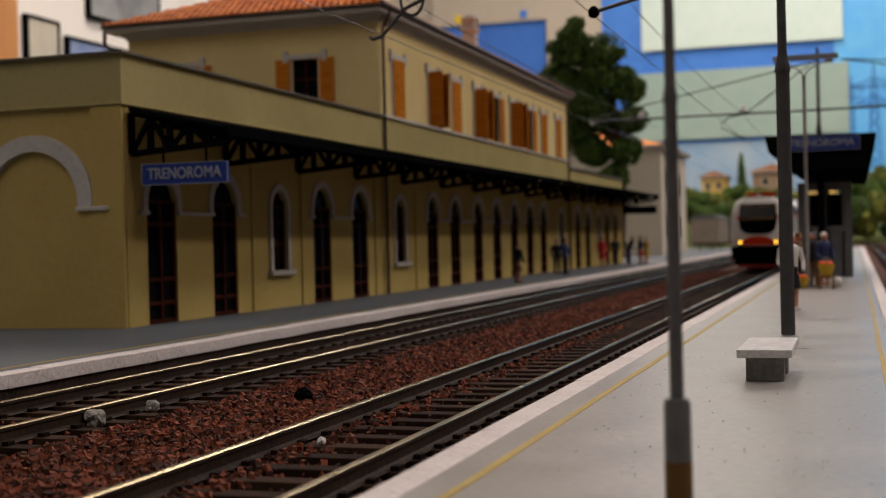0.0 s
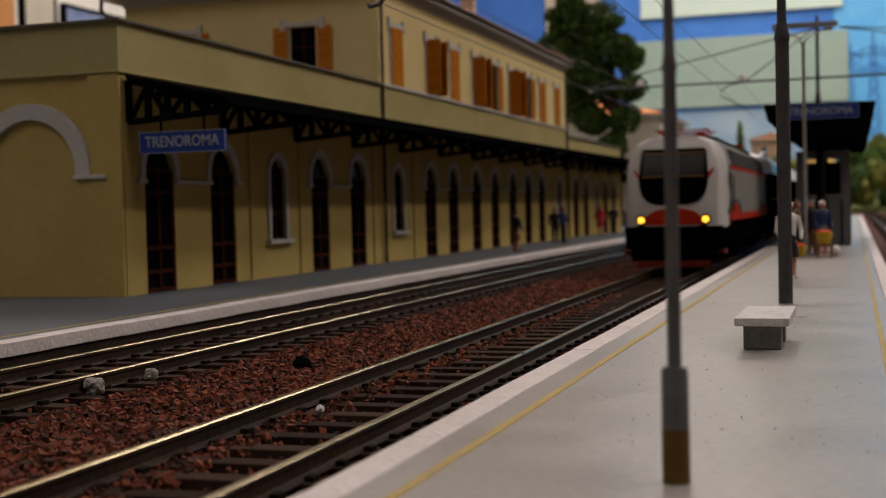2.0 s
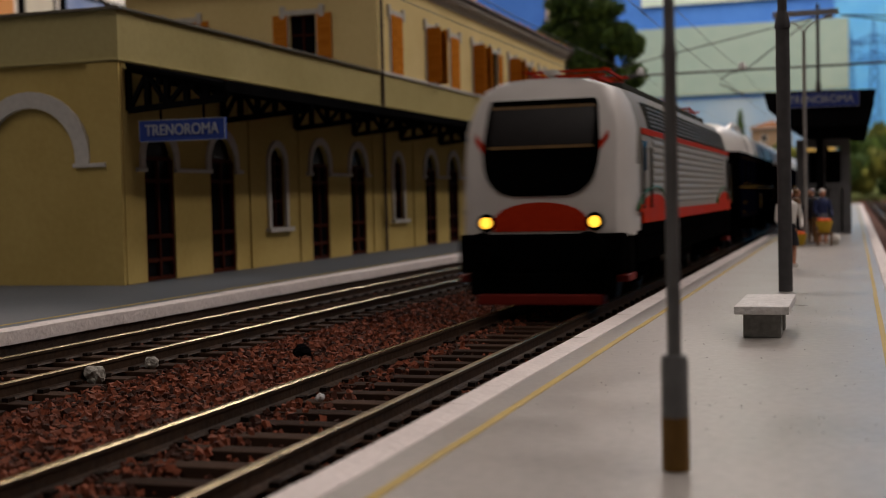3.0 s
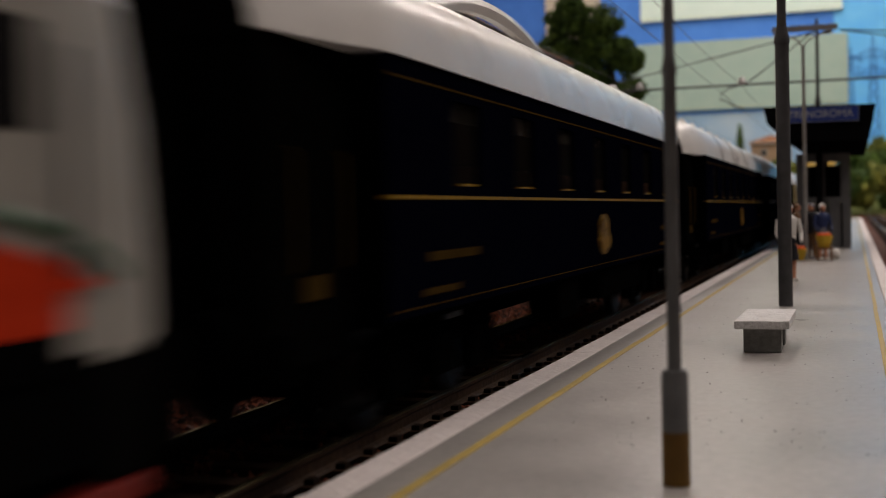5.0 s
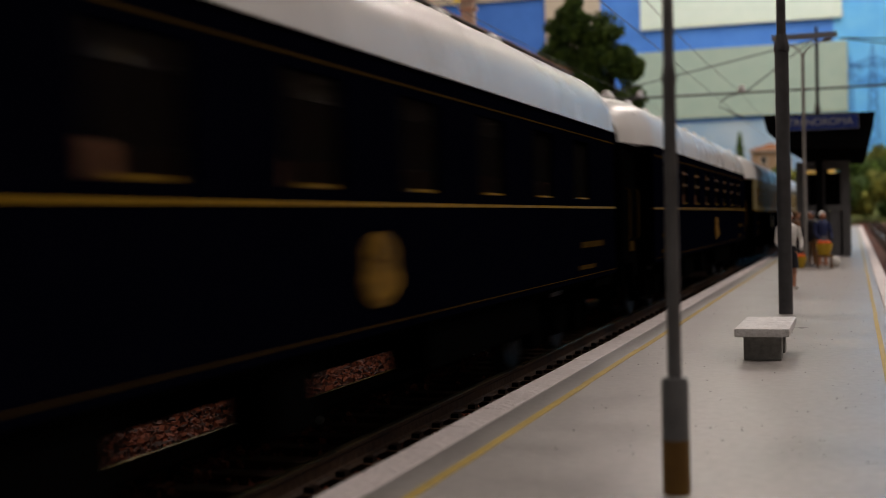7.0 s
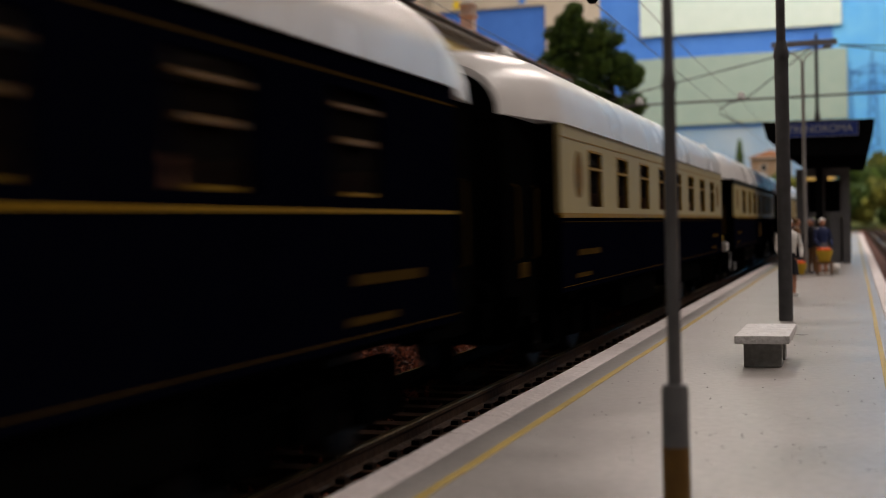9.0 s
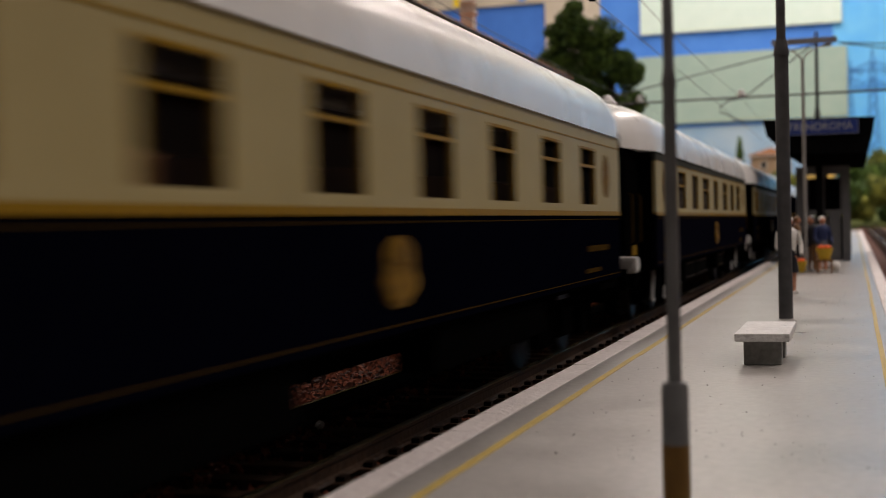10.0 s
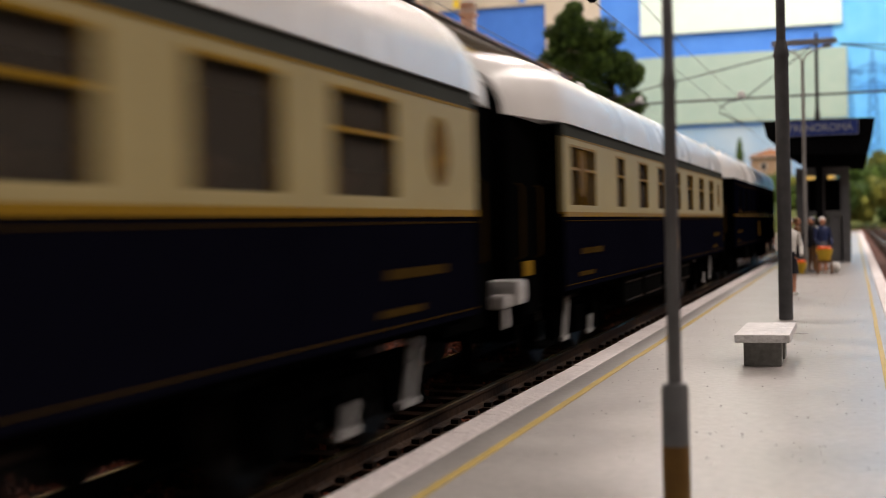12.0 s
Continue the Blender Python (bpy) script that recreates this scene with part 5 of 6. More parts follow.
# ---- stock standing at the far end ----
def standing_wagon(x, y, l, w, z0, z1, wall, label):
    t = thing("freight_wagon", (x, y, RAIL), label, "wagon", "standing wagons")
    bm = bmesh.new(); box(bm, x - w / 2, x + w / 2, y, y + l, z0, z1, 0.08)
    part("body", bm, wall, t)
    bm = bmesh.new()
    rings(bm, [[(x + (w / 2 + 0.1) * math.cos(a), yy, z1 + 0.55 * math.sin(a)) for a in [math.pi * i / 8 for i in range(9)]] for yy in (y - 0.05, y + l + 0.05)])
    part("roof", bm, M["shelter"], t)
    bm = bmesh.new(); box(bm, x - w / 2 + 0.1, x + w / 2 - 0.1, y + 0.1, y + l - 0.1, z0 - 0.3, z0)
    part("underframe", bm, M["iron"], t)
    for yy in (y + 1.6, y + l - 1.6):
        for e in (-0.75, 0.75):
            bm = bmesh.new(); rod(bm, (x + e - 0.06, yy, RAIL + 0.45), (x + e + 0.06, yy, RAIL + 0.45), 0.45, None, 16)
            part("wheel", bm, M["iron"], t)


M["wagon_beige"] = surf("dull_beige_wagon", (0.20, 0.165, 0.125), (0.30, 0.25, 0.19), 0.7)
standing_wagon(-16.9, 152, 12, 3.2, 0.75, 3.6, M["wagon_beige"], "dull beige goods wagon standing beyond the platform")
standing_wagon(-14.0, 165, 12, 2.8, 0.75, 3.3, M["bench_foot"], "grey goods wagon standing beyond the platform")
M["yellow_paint"] = surf("yellow_wagon_paint", (0.55, 0.36, 0.02), (0.7, 0.48, 0.04), 0.45)
standing_wagon(6.2, 122, 14, 2.9, 0.75, 3.3, M["yellow_paint"], "yellow works wagon standing on the third track")

# ---- the train ----
M["coach_blue"] = surf("gloss_dark_blue", (0.0009, 0.0010, 0.0030), (0.0017, 0.0019, 0.0052), 0.42, grain=3, blotch=0.4, bump=0.0, spec=0.0)
# The coaches' dark blue again, lightened: brighter light on the saloons put into colour.
M["saloon_blue_lit"] = surf("dark_blue_brightened", (0.0024, 0.0024, 0.0052), (0.0036, 0.0036, 0.0075), 0.4, grain=3, blotch=0.4, bump=0.0, spec=0.0)
M["coach_cream"] = surf("gloss_cream", (0.305, 0.25, 0.118), (0.36, 0.30, 0.15), 0.4, grain=3, blotch=0.4, bump=0.0, spec=0.04)
M["coach_roof"] = surf("white_roof_paint", (0.64, 0.63, 0.61), (0.74, 0.73, 0.71), 0.27, grain=2, blotch=0.3, bump=0.0)
M["gold"] = surf("gold_line", (0.19, 0.108, 0.009), (0.27, 0.16, 0.015), 0.4, metal=0.0, bump=0.0, spec=0.03)
M["crest"] = surf("worn_gold_crest", (0.025, 0.014, 0.004), (0.27, 0.15, 0.02), 0.45, grain=11, blotch=5, bump=0.01, spec=0.02)
M["dull_gold"] = surf("dull_gold_lettering", (0.03, 0.018, 0.005), (0.052, 0.031, 0.008), 0.5, bump=0.0, spec=0.0)
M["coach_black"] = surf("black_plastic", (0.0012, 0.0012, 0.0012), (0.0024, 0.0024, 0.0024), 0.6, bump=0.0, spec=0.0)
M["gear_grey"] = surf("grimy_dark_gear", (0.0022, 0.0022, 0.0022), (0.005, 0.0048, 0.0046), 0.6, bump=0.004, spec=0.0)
M["wheel_steel"] = surf("wheel_steel", (0.03, 0.03, 0.03), (0.07, 0.07, 0.07), 0.45, metal=0.6, bump=0.0)
M["white_plastic"] = surf("white_plastic", (0.40, 0.39, 0.38), (0.50, 0.49, 0.48), 0.5, bump=0.0)
M["curtain"] = surf("seat_cloth", (0.24, 0.08, 0.04), (0.46, 0.24, 0.12), 0.8, grain=4, blotch=1)
M["letterboard"] = surf("slate_letterboard", (0.042, 0.046, 0.043), (0.060, 0.065, 0.060), 0.55, bump=0.0, spec=0.0)
def thin_pane(name, tint, clear):
    m = bpy.data.materials.new(name)
    m.use_nodes = True
    nt = m.node_tree
    b = nt.nodes["Principled BSDF"]
    b.inputs["Base Color"].default_value, b.inputs["Roughness"].default_value = (*tint, 1), 0.15
    b.inputs["Specular IOR Level"].default_value = 0.0
    tr = nt.nodes.new("ShaderNodeBsdfTransparent")
    mix = nt.nodes.new("ShaderNodeMixShader")
    mix.inputs[0].default_value = clear
    nt.links.new(b.outputs[0], mix.inputs[1])
    nt.links.new(tr.outputs[0], mix.inputs[2])
    nt.links.new(mix.outputs[0], nt.nodes["Material Output"].inputs["Surface"])
    return m


M["window_glass"] = thin_pane("coach_window_glass", (0.016, 0.014, 0.013), 0.8)
# Paler tint: grey reflections on the saloon panes put into their colour.
M["saloon_glass_sheen"] = thin_pane("saloon_glass_reflection_tint", (0.066, 0.058, 0.048), 0.45)
M["loco_grey"] = surf("loco_light_grey", (0.235, 0.222, 0.198), (0.285, 0.27, 0.242), 0.45, grain=3, blotch=0.3, bump=0.0, spec=0.06)
M["loco_ends_lit"] = surf("loco_ends_lit", (0.52, 0.50, 0.48), (0.58, 0.56, 0.54), 0.4, grain=3, blotch=0.3, bump=0.0)
M["windscreen"] = surf("glossy_windscreen", (0.006, 0.005, 0.005), (0.012, 0.010, 0.010), 0.25, bump=0.0, spec=0.06)
M["loco_red"] = surf("loco_red", (0.36, 0.020, 0.005), (0.47, 0.036, 0.010), 0.5, bump=0.0, spec=0.02)
M["plough_red"] = surf("plough_red", (0.13, 0.009, 0.005), (0.18, 0.013, 0.007), 0.6, bump=0.0, spec=0.2)
M["loco_green"] = surf("loco_green", (0.01, 0.08, 0.03), (0.015, 0.11, 0.04), 0.4, bump=0.0)
M["headlamp"] = glow("headlamp_lens", (1.0, 0.50, 0.04), 2.6)

TRAIN = []
HALF = 1.45
SOLE, WAIST, EAVES, CROWN = 0.85, 1.82, 2.97, 3.93


def vehicle(name, y0, label, category="railway coach", group="train coaches"):
    t = thing(name, (TRACK, y0, RAIL), label, category, group)
    TRAIN.append((t, y0))
    return t


WHEELS = []


def wheelset(t, y, r):
    """Two wheels on an axle, about its own centre, so that it can roll."""
    bm = bmesh.new()
    side = [(0.0, 0.84), (0.12, 0.84), (0.13, 0.78), (r * 0.6, 0.74), (r * 0.82, 0.78), (r, 0.78), (r, 0.66), (r + 0.03, 0.65), (r + 0.03, 0.62), (r * 0.8, 0.62), (0.1, 0.6), (0.08, 0.4)]
    prof = [(a, x) for a, x in side] + [(a, -x) for a, x in side[::-1]]
    rings(bm, [[(x, a * math.cos(2 * math.pi * k / 24), a * math.sin(2 * math.pi * k / 24)) for k in range(24)] for a, x in [(max(a, 0.004), x) for a, x in prof]])
    ob = new("wheelset", shared("wheelset", bm, M["wheel_steel"], 40))
    ob.parent = t
    at = (0.0, (y - ORIGIN[t].y) * S, r * S)
    ob.matrix_basis = pose(*at)
    WHEELS.append((ob, at, r))


def bogie(t, yc, white_step=False):
    bm = bmesh.new()
    for e in (-1, 1):
        x = TRACK + e * 1.0
        box(bm, x - 0.06, x + 0.06, yc - 1.75, yc + 1.75, 0.42, 0.62, 0.02)
        for yy in (yc - 1.25, yc + 1.25):
            box(bm, x - 0.1, x + 0.12, yy - 0.18, yy + 0.18, 0.1, 0.5, 0.02)
            box(bm, x - 0.02, x + 0.14, yy - 0.42, yy - 0.3, 0.1, 0.6)
            box(bm, x - 0.02, x + 0.14, yy + 0.3, yy + 0.42, 0.1, 0.6)
        box(bm, x - 0.06, x + 0.12, yc - 0.35, yc + 0.35, 0.15, 0.55, 0.02)
    box(bm, TRACK - 1.0, TRACK + 1.0, yc - 0.2, yc + 0.2, 0.35, 0.62)
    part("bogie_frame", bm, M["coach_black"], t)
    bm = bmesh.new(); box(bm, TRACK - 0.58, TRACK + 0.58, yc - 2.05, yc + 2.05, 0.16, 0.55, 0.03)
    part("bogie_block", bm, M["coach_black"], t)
    for yy in (yc - 1.25, yc + 1.25):
        wheelset(t, yy, 0.47)


def roof_section(k, drop=0.0, n=14):
    """The arched roof line from side to side; k: share of the full width."""
    w = HALF * k + 0.03
    pts = []
    for i in range(n + 1):
        a = math.pi * i / n
        c, s = math.cos(a), math.sin(a)
        pts.append((TRACK + w * math.copysign(abs(c) ** 0.72, c), EAVES + (CROWN - EAVES - drop) * abs(s) ** 0.85))
    return pts


bm = bmesh.new(); box(bm, -0.4, 0.4, 0, 0.25, 0.0, 1.18, 0.06)
SEAT = shared("seat", bm, M["curtain"])


def coach(y0, length, wins, upper, board_mat, label, white_block=False, vents=(), loop=None, sash=True, crest=0.0, mixed=False, stub=False, brass=False, gear_mat=None, gear=((5.0, 6.6, 0.35), (8.4, 9.1, 0.3), (11.55, 15.6, 0.38))):
    """A long-distance carriage: full-width sides from y0 over its length, narrower vestibules at both ends."""
    t = vehicle("railway_coach", y0 + length / 2, label)
    y1 = y0 + length
    VEST = 1.55
    for e, sx in ((1, TRACK + HALF), (-1, TRACK - HALF)):
        a, b = min(sx, sx - e * 0.07), max(sx, sx - e * 0.07)
        bm = bmesh.new(); box(bm, a, b, y0, y1, SOLE, WAIST)
        part("lower_side", bm, M["saloon_blue_lit"] if board_mat is M["letterboard"] else M["coach_blue"], t, "glossy dark blue lower side")
        # upper side with real window openings
        bm = bmesh.new()
        us = [y0] + [y0 + v for c, w in wins for v in (c - w / 2, c + w / 2)] + [y1]
        holed(bm, a, b, us, [WAIST + 0.03, 1.94, 2.72, 2.80], lambda i, j: j == 1 and i % 2)
        part("upper_side", bm, upper, t)
        bm = bmesh.new(); box(bm, a, b, y0, y1, 2.80, EAVES)
        part("letter_board", bm, board_mat, t)
        bm = bmesh.new(); box(bm, min(sx, sx - e * 0.05), max(sx, sx + e * 0.012), y0, y1, WAIST - (0.032 if upper is M["coach_cream"] else 0.0), WAIST + 0.03)
        part("waist_line", bm, M["gold"], t, "thin gold waist line")
        for z in ((2.795, SOLE + 0.06, WAIST - 0.09) if upper is M["coach_cream"] else (2.795, SOLE + 0.06)):
            bm = bmesh.new(); box(bm, min(sx, sx + e * 0.006), max(sx, sx + e * 0.006), y0 + 0.05, y1 - 0.05, z, z + (0.02 if z > 2 else 0.011))
            part("lining", bm, M["gold"] if z > 2 and upper is M["coach_cream"] else M["dull_gold"], t)
        for k, (c, w) in enumerate(wins):
            bm = bmesh.new(); box(bm, min(sx - e * 0.06, sx - e * 0.045), max(sx - e * 0.06, sx - e * 0.045), y0 + c - w / 2, y0 + c + w / 2, 1.94, 2.72)
            part("window_pane", bm, M["saloon_glass_sheen"] if board_mat is M["letterboard"] else M["window_glass"], t)
            bm = bmesh.new()
            xa, xb = min(sx - e * 0.045, sx + e * 0.008), max(sx - e * 0.045, sx + e * 0.008)
            fw = 0.028
            if sash:
                bars = [(2.69, 2.72), (2.395, 2.43) if board_mat is M["letterboard"] else (2.45, 2.485)]
                for p, q in bars[:1] if mixed and k % 2 else bars:
                    box(bm, xa, xb, y0 + c - w / 2, y0 + c + w / 2, p, q)
                for p in (y0 + c - w / 2, y0 + c + w / 2 - fw):
                    box(bm, xa, xb - e * 0.004, p, p + fw, 1.94, 2.69)
                if w > 1.5:
                    for p in (-0.3, 0.0, 0.3):
                        box(bm, xa, xb - 0.002, y0 + c + p - fw / 2, y0 + c + p + fw / 2, 1.94, 2.69)
                part("window_frame", bm, M["gold"], t, "brass window frame")
            else:
                box(bm, xa, xb, y0 + c - w * 0.3, y0 + c + w * 0.3, 1.945, 1.965)
                part("window_catch", bm, M["gold"], t, "brass window sill catch")
                if brass:
                    bm = bmesh.new()
                    for p, q, wd in ((2.57, 2.60, 0.42), (2.32, 2.36, 0.34)):
                        box(bm, xa, xb - e * 0.003, y0 + c - w * wd, y0 + c + w * wd, p, q)
                    part("window_frame", bm, M["pole_foot"], t, "dull brass window bars")
        # crest, end medallions, lettering as plain bars
        bm = bmesh.new()
        n = 24
        mid = y0 + length / 2 + crest
        loopo = []
        for i in range(n):
            a2 = 2 * math.pi * i / n
            pinch = 1 - 0.22 * math.exp(-((math.sin(a2) - 0.15) / 0.22) ** 2)
            loopo.append((mid + 0.41 * pinch * math.cos(a2), 1.34 + 0.29 * math.sin(a2)))
        rings(bm, [[(x, p, q) for p, q in loopo] for x in (sx, sx + e * 0.02)])
        for zc, k in ((1.24, 0.45), (1.50, 0.3)):
            rings(bm, [[(x, mid + k * 0.8 * math.cos(2 * math.pi * i / 16), zc + 0.3 * k * math.sin(2 * math.pi * i / 16)) for i in range(16)] for x in (sx + e * 0.02, sx + e * 0.04)])
        n = 16
        part("crest", bm, M["crest"], t, "plain raised gold crest in two lobes")
        for c in (1.75, length - 1.75):
            bm = bmesh.new(); box(bm, min(sx, sx + e * 0.006), max(sx, sx + e * 0.006), y0 + c - 0.75, y0 + c + 0.75, 1.29, 1.37)
            part("lettering_bar", bm, M["dull_gold"], t)
            bm = bmesh.new(); box(bm, min(sx, sx + e * 0.006), max(sx, sx + e * 0.006), y0 + c - 0.9, y0 + c + 0.1, 1.0, 1.06)
            part("lettering_bar", bm, M["dull_gold"], t)
        if upper is M["coach_cream"]:
            for c in (1.1, length - 1.1):
                bm = bmesh.new()
                lp = [(y0 + c + 0.25 * math.cos(2 * math.pi * i / n), 2.36 + 0.31 * math.sin(2 * math.pi * i / n)) for i in range(n)]
                rings(bm, [[(x, p, q) for p, q in lp] for x in (sx, sx + e * 0.012)])
                part("medallion", bm, M["crest"], t, "dull bronze oval medallion")
        # underframe boxes
        for p, q, z in gear:
            bm = bmesh.new(); box(bm, min(sx - e * 0.5, sx - e * 0.1), max(sx - e * 0.5, sx - e * 0.1), y0 + p, y0 + q, z, SOLE, 0.03)
            box_ob = part("battery_box", bm, gear_mat or M["coach_black"], t)
            if gear_mat:
                for zz in (z + 0.06, SOLE - 0.14):
                    bm = bmesh.new(); box(bm, min(sx - e * 0.1, sx - e * 0.08), max(sx - e * 0.1, sx - e * 0.08), y0 + p + 0.1, y0 + q - 0.1, zz, zz + 0.025)
                    part("batten", bm, M["chair"], box_ob)
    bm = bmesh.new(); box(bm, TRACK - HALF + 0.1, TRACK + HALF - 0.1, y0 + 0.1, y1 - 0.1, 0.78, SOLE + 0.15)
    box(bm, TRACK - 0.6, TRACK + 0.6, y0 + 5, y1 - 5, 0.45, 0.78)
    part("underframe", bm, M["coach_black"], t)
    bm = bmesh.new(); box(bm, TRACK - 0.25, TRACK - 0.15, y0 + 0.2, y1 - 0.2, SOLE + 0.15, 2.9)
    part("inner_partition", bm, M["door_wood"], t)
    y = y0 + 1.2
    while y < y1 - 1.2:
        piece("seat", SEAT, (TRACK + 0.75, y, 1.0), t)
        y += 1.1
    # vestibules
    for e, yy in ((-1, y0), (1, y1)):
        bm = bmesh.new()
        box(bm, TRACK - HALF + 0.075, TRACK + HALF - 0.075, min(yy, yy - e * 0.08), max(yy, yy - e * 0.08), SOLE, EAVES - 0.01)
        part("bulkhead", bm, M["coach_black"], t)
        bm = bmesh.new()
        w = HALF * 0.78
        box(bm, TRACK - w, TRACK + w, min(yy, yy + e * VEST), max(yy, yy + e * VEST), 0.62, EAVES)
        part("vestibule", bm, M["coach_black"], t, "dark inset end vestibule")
        bm = bmesh.new()
        folds = [(yy + e * (VEST + 0.03 * k), 0.62 - 0.05 * (k % 2)) for k in range(11)]
        rings(bm, [[(TRACK - h, ya, 0.9), (TRACK + h, ya, 0.9), (TRACK + h, ya, 2.43 + h), (TRACK - h, ya, 2.43 + h)] for ya, h in folds])
        part("gangway_bellows", bm, M["coach_black"], t)
        bm = bmesh.new()
        box(bm, TRACK - 1.3, TRACK + 1.3, min(yy + e * (VEST - 0.12), yy + e * VEST), max(yy + e * (VEST - 0.12), yy + e * VEST), 0.55, 0.9)
        part("headstock", bm, M["coach_black"], t)
        for s in (-0.87, 0.87):
            bm = bmesh.new()
            rod(bm, (TRACK + s, yy + e * VEST, 0.86), (TRACK + s, yy + e * (VEST + 0.3), 0.86), 0.1, None, 12)
            rod(bm, (TRACK + s, yy + e * (VEST + 0.3), 0.86), (TRACK + s, yy + e * (VEST + 0.36), 0.86), 0.24, 0.22, 16)
            part("buffer", bm, M["coach_black"], t, "", 40)
        bm = bmesh.new(); box(bm, TRACK + w, TRACK + w + 0.03, yy + e * 0.75 - 0.2, yy + e * 0.75 + 0.2, 1.08, 1.26, 0.01)
        part("end_plate", bm, M["gold"] if board_mat is M["letterboard"] else M["dull_gold"], t, "small gold plate")
        for p in (0.25, 1.15):
            bm = bmesh.new(); tube(bm, [(TRACK + w + 0.01, yy + e * p, 1.3), (TRACK + w + 0.06, yy + e * p, 1.33), (TRACK + w + 0.06, yy + e * p, 2.15), (TRACK + w + 0.01, yy + e * p, 2.18)], 0.022)
            part("grab_rail", bm, M["dull_gold"], t, "dull brass grab rail")
        for s in (-1, 1):
            bm = bmesh.new()
            box(bm, TRACK + s * 1.25 - 0.12, TRACK + s * 1.25 + 0.12, yy + e * 0.7 - 0.4, yy + e * 0.7 + 0.4, 0.22, 0.26)
            box(bm, TRACK + s * 1.22 - 0.1, TRACK + s * 1.22 + 0.1, yy + e * 0.7 - 0.38, yy + e * 0.7 - 0.34, 0.22, 0.65)
            part("step", bm, M["coach_black"], t)
        if white_block and e < 0:
            for s in (-1, 1):
                bm = bmesh.new(); box(bm, TRACK + s * 1.25 - 0.2, TRACK + s * 1.25 + 0.2, yy - 2.35, yy - 2.0, 0.82, 1.10, 0.07)
                if stub:
                    box(bm, TRACK + s * 1.27 - 0.1, TRACK + s * 1.27 + 0.1, yy - 2.62, yy - 2.36, 0.80, 0.95, 0.04)
                    box(bm, TRACK + s * 1.27 - 0.07, TRACK + s * 1.27 + 0.07, yy - 2.52, yy - 2.40, 0.58, 0.80, 0.03)
                part("buffer_guard", bm, M["white_plastic"], t, "white plastic block")
    if white_block:
        for yy, top, foot in ((y0 + 1.15, 0.72, 0.18), (y0 + 2.7, 0.36, 0.14), (y1 - 2.7, 0.36, 0.14), (y1 - 1.15, 0.72, 0.18)):
            bm = bmesh.new()
            bar(bm, (TRACK + 1.2, yy, top), (TRACK + 1.2, yy - 0.4 * (top - foot), foot), 0.055)
            bar(bm, (TRACK + 1.2, yy - 0.4 * (top - foot) - 0.12, foot), (TRACK + 1.2, yy - 0.4 * (top - foot) + 0.12, foot), 0.06)
            part("step_hanger", bm, M["white_plastic"], t, "white step hanger")
    for yc in (y0 + 2.4, y1 - 2.4):
        bogie(t, yc)
    # roof with drawn-in ends
    bm = bmesh.new()
    secs = [(y0 - VEST, 0.74, 0.30), (y0 - VEST + 0.1, 0.78, 0.2), (y0 - 0.7, 0.86, 0.08), (y0 - 0.12, 0.97, 0.02), (y0 + 0.3, 1.0, 0.0), (y1 - 0.3, 1.0, 0.0), (y1 + 0.12, 0.97, 0.02), (y1 + 0.7, 0.86, 0.08), (y1 + VEST - 0.1, 0.78, 0.2), (y1 + VEST, 0.74, 0.30)]
    rings(bm, [[(px, yy, pz) for px, pz in roof_section(k, d)] for yy, k, d in secs])
    part("roof", bm, M["coach_roof"], t, "white arched roof", 35)
    for e, yy in ((-1, y0 - VEST), (1, y1 + VEST)):
        bm = bmesh.new()
        rings(bm, [[(TRACK + (px - TRACK) * 0.97, yy + e * d, EAVES - 0.05 + (pz - EAVES) * 0.94) for px, pz in roof_section(0.74, 0.30)] for d in (-0.05, 0.02)])
        part("roof_end", bm, M["coach_black"], t)
    for c in vents:
        bm = bmesh.new()
        for s in (0.45,):
            turned(bm, (TRACK + s, y0 + c, 3.76), [(0.08, 0), (0.08, 0.14), (0.14, 0.16), (0.145, 0.24), (0.1, 0.27), (0.08, 0.33), (0.03, 0.36)], 12)
        part("roof_vent", bm, M["coach_roof"], t, "", 40)
    if loop:
        bm = bmesh.new()
        n = 14
        a, b = loop
        tube(bm, [(TRACK + 0.8, y0 + a + (b - a) * i / n, 3.45 + 0.62 * abs(math.sin(math.pi * i / n)) ** 0.6) for i in range(n + 1)], 0.1)
        part("roof_rail", bm, M["coach_roof"], t, "white arched roof bow")
    return t


EIGHT = [(2.27 + 2.22 * i, 1.0) for i in range(8)]
SEVEN = [(3.7, 1.36), (6.1, 1.12), (8.35, 1.4), (10.65, 1.1), (13.2, 1.35), (15.35, 1.22), (17.43, 1.33)]
BAR = [(1.25, 1.65), (4.15, 0.7), (6.4, 0.95), (8.6, 1.0), (10.8, 1.0), (13.0, 1.0), (15.2, 1.0), (17.4, 1.0)]
BLUE_LABEL = "dark blue sleeping coach with gold lines and white roof"
CREAM_LABEL = "cream and dark blue saloon coach with white roof"
coach(90.35, 17.2, crest=0.35, wins=[(2.2 + 2.2 * i, 0.9) for i in range(7)], upper=M["coach_blue"], board_mat=M["coach_blue"], label="dark blue luggage coach with gold lines and a white roof bow", loop=(2.2, 8.6), vents=(15.5,), sash=False, gear=((6.45, 7.6, 0.3), (9.2, 12.9, 0.38)))
coach(112.95, 20.2, EIGHT, M["coach_blue"], M["coach_blue"], BLUE_LABEL, vents=[1.0 + 2.3 * i for i in range(8)], sash=False)
coach(137.2, 20.2, EIGHT, M["coach_blue"], M["coach_blue"], BLUE_LABEL, vents=[1.0 + 2.3 * i for i in range(8)], sash=False, brass=True, crest=0.8)
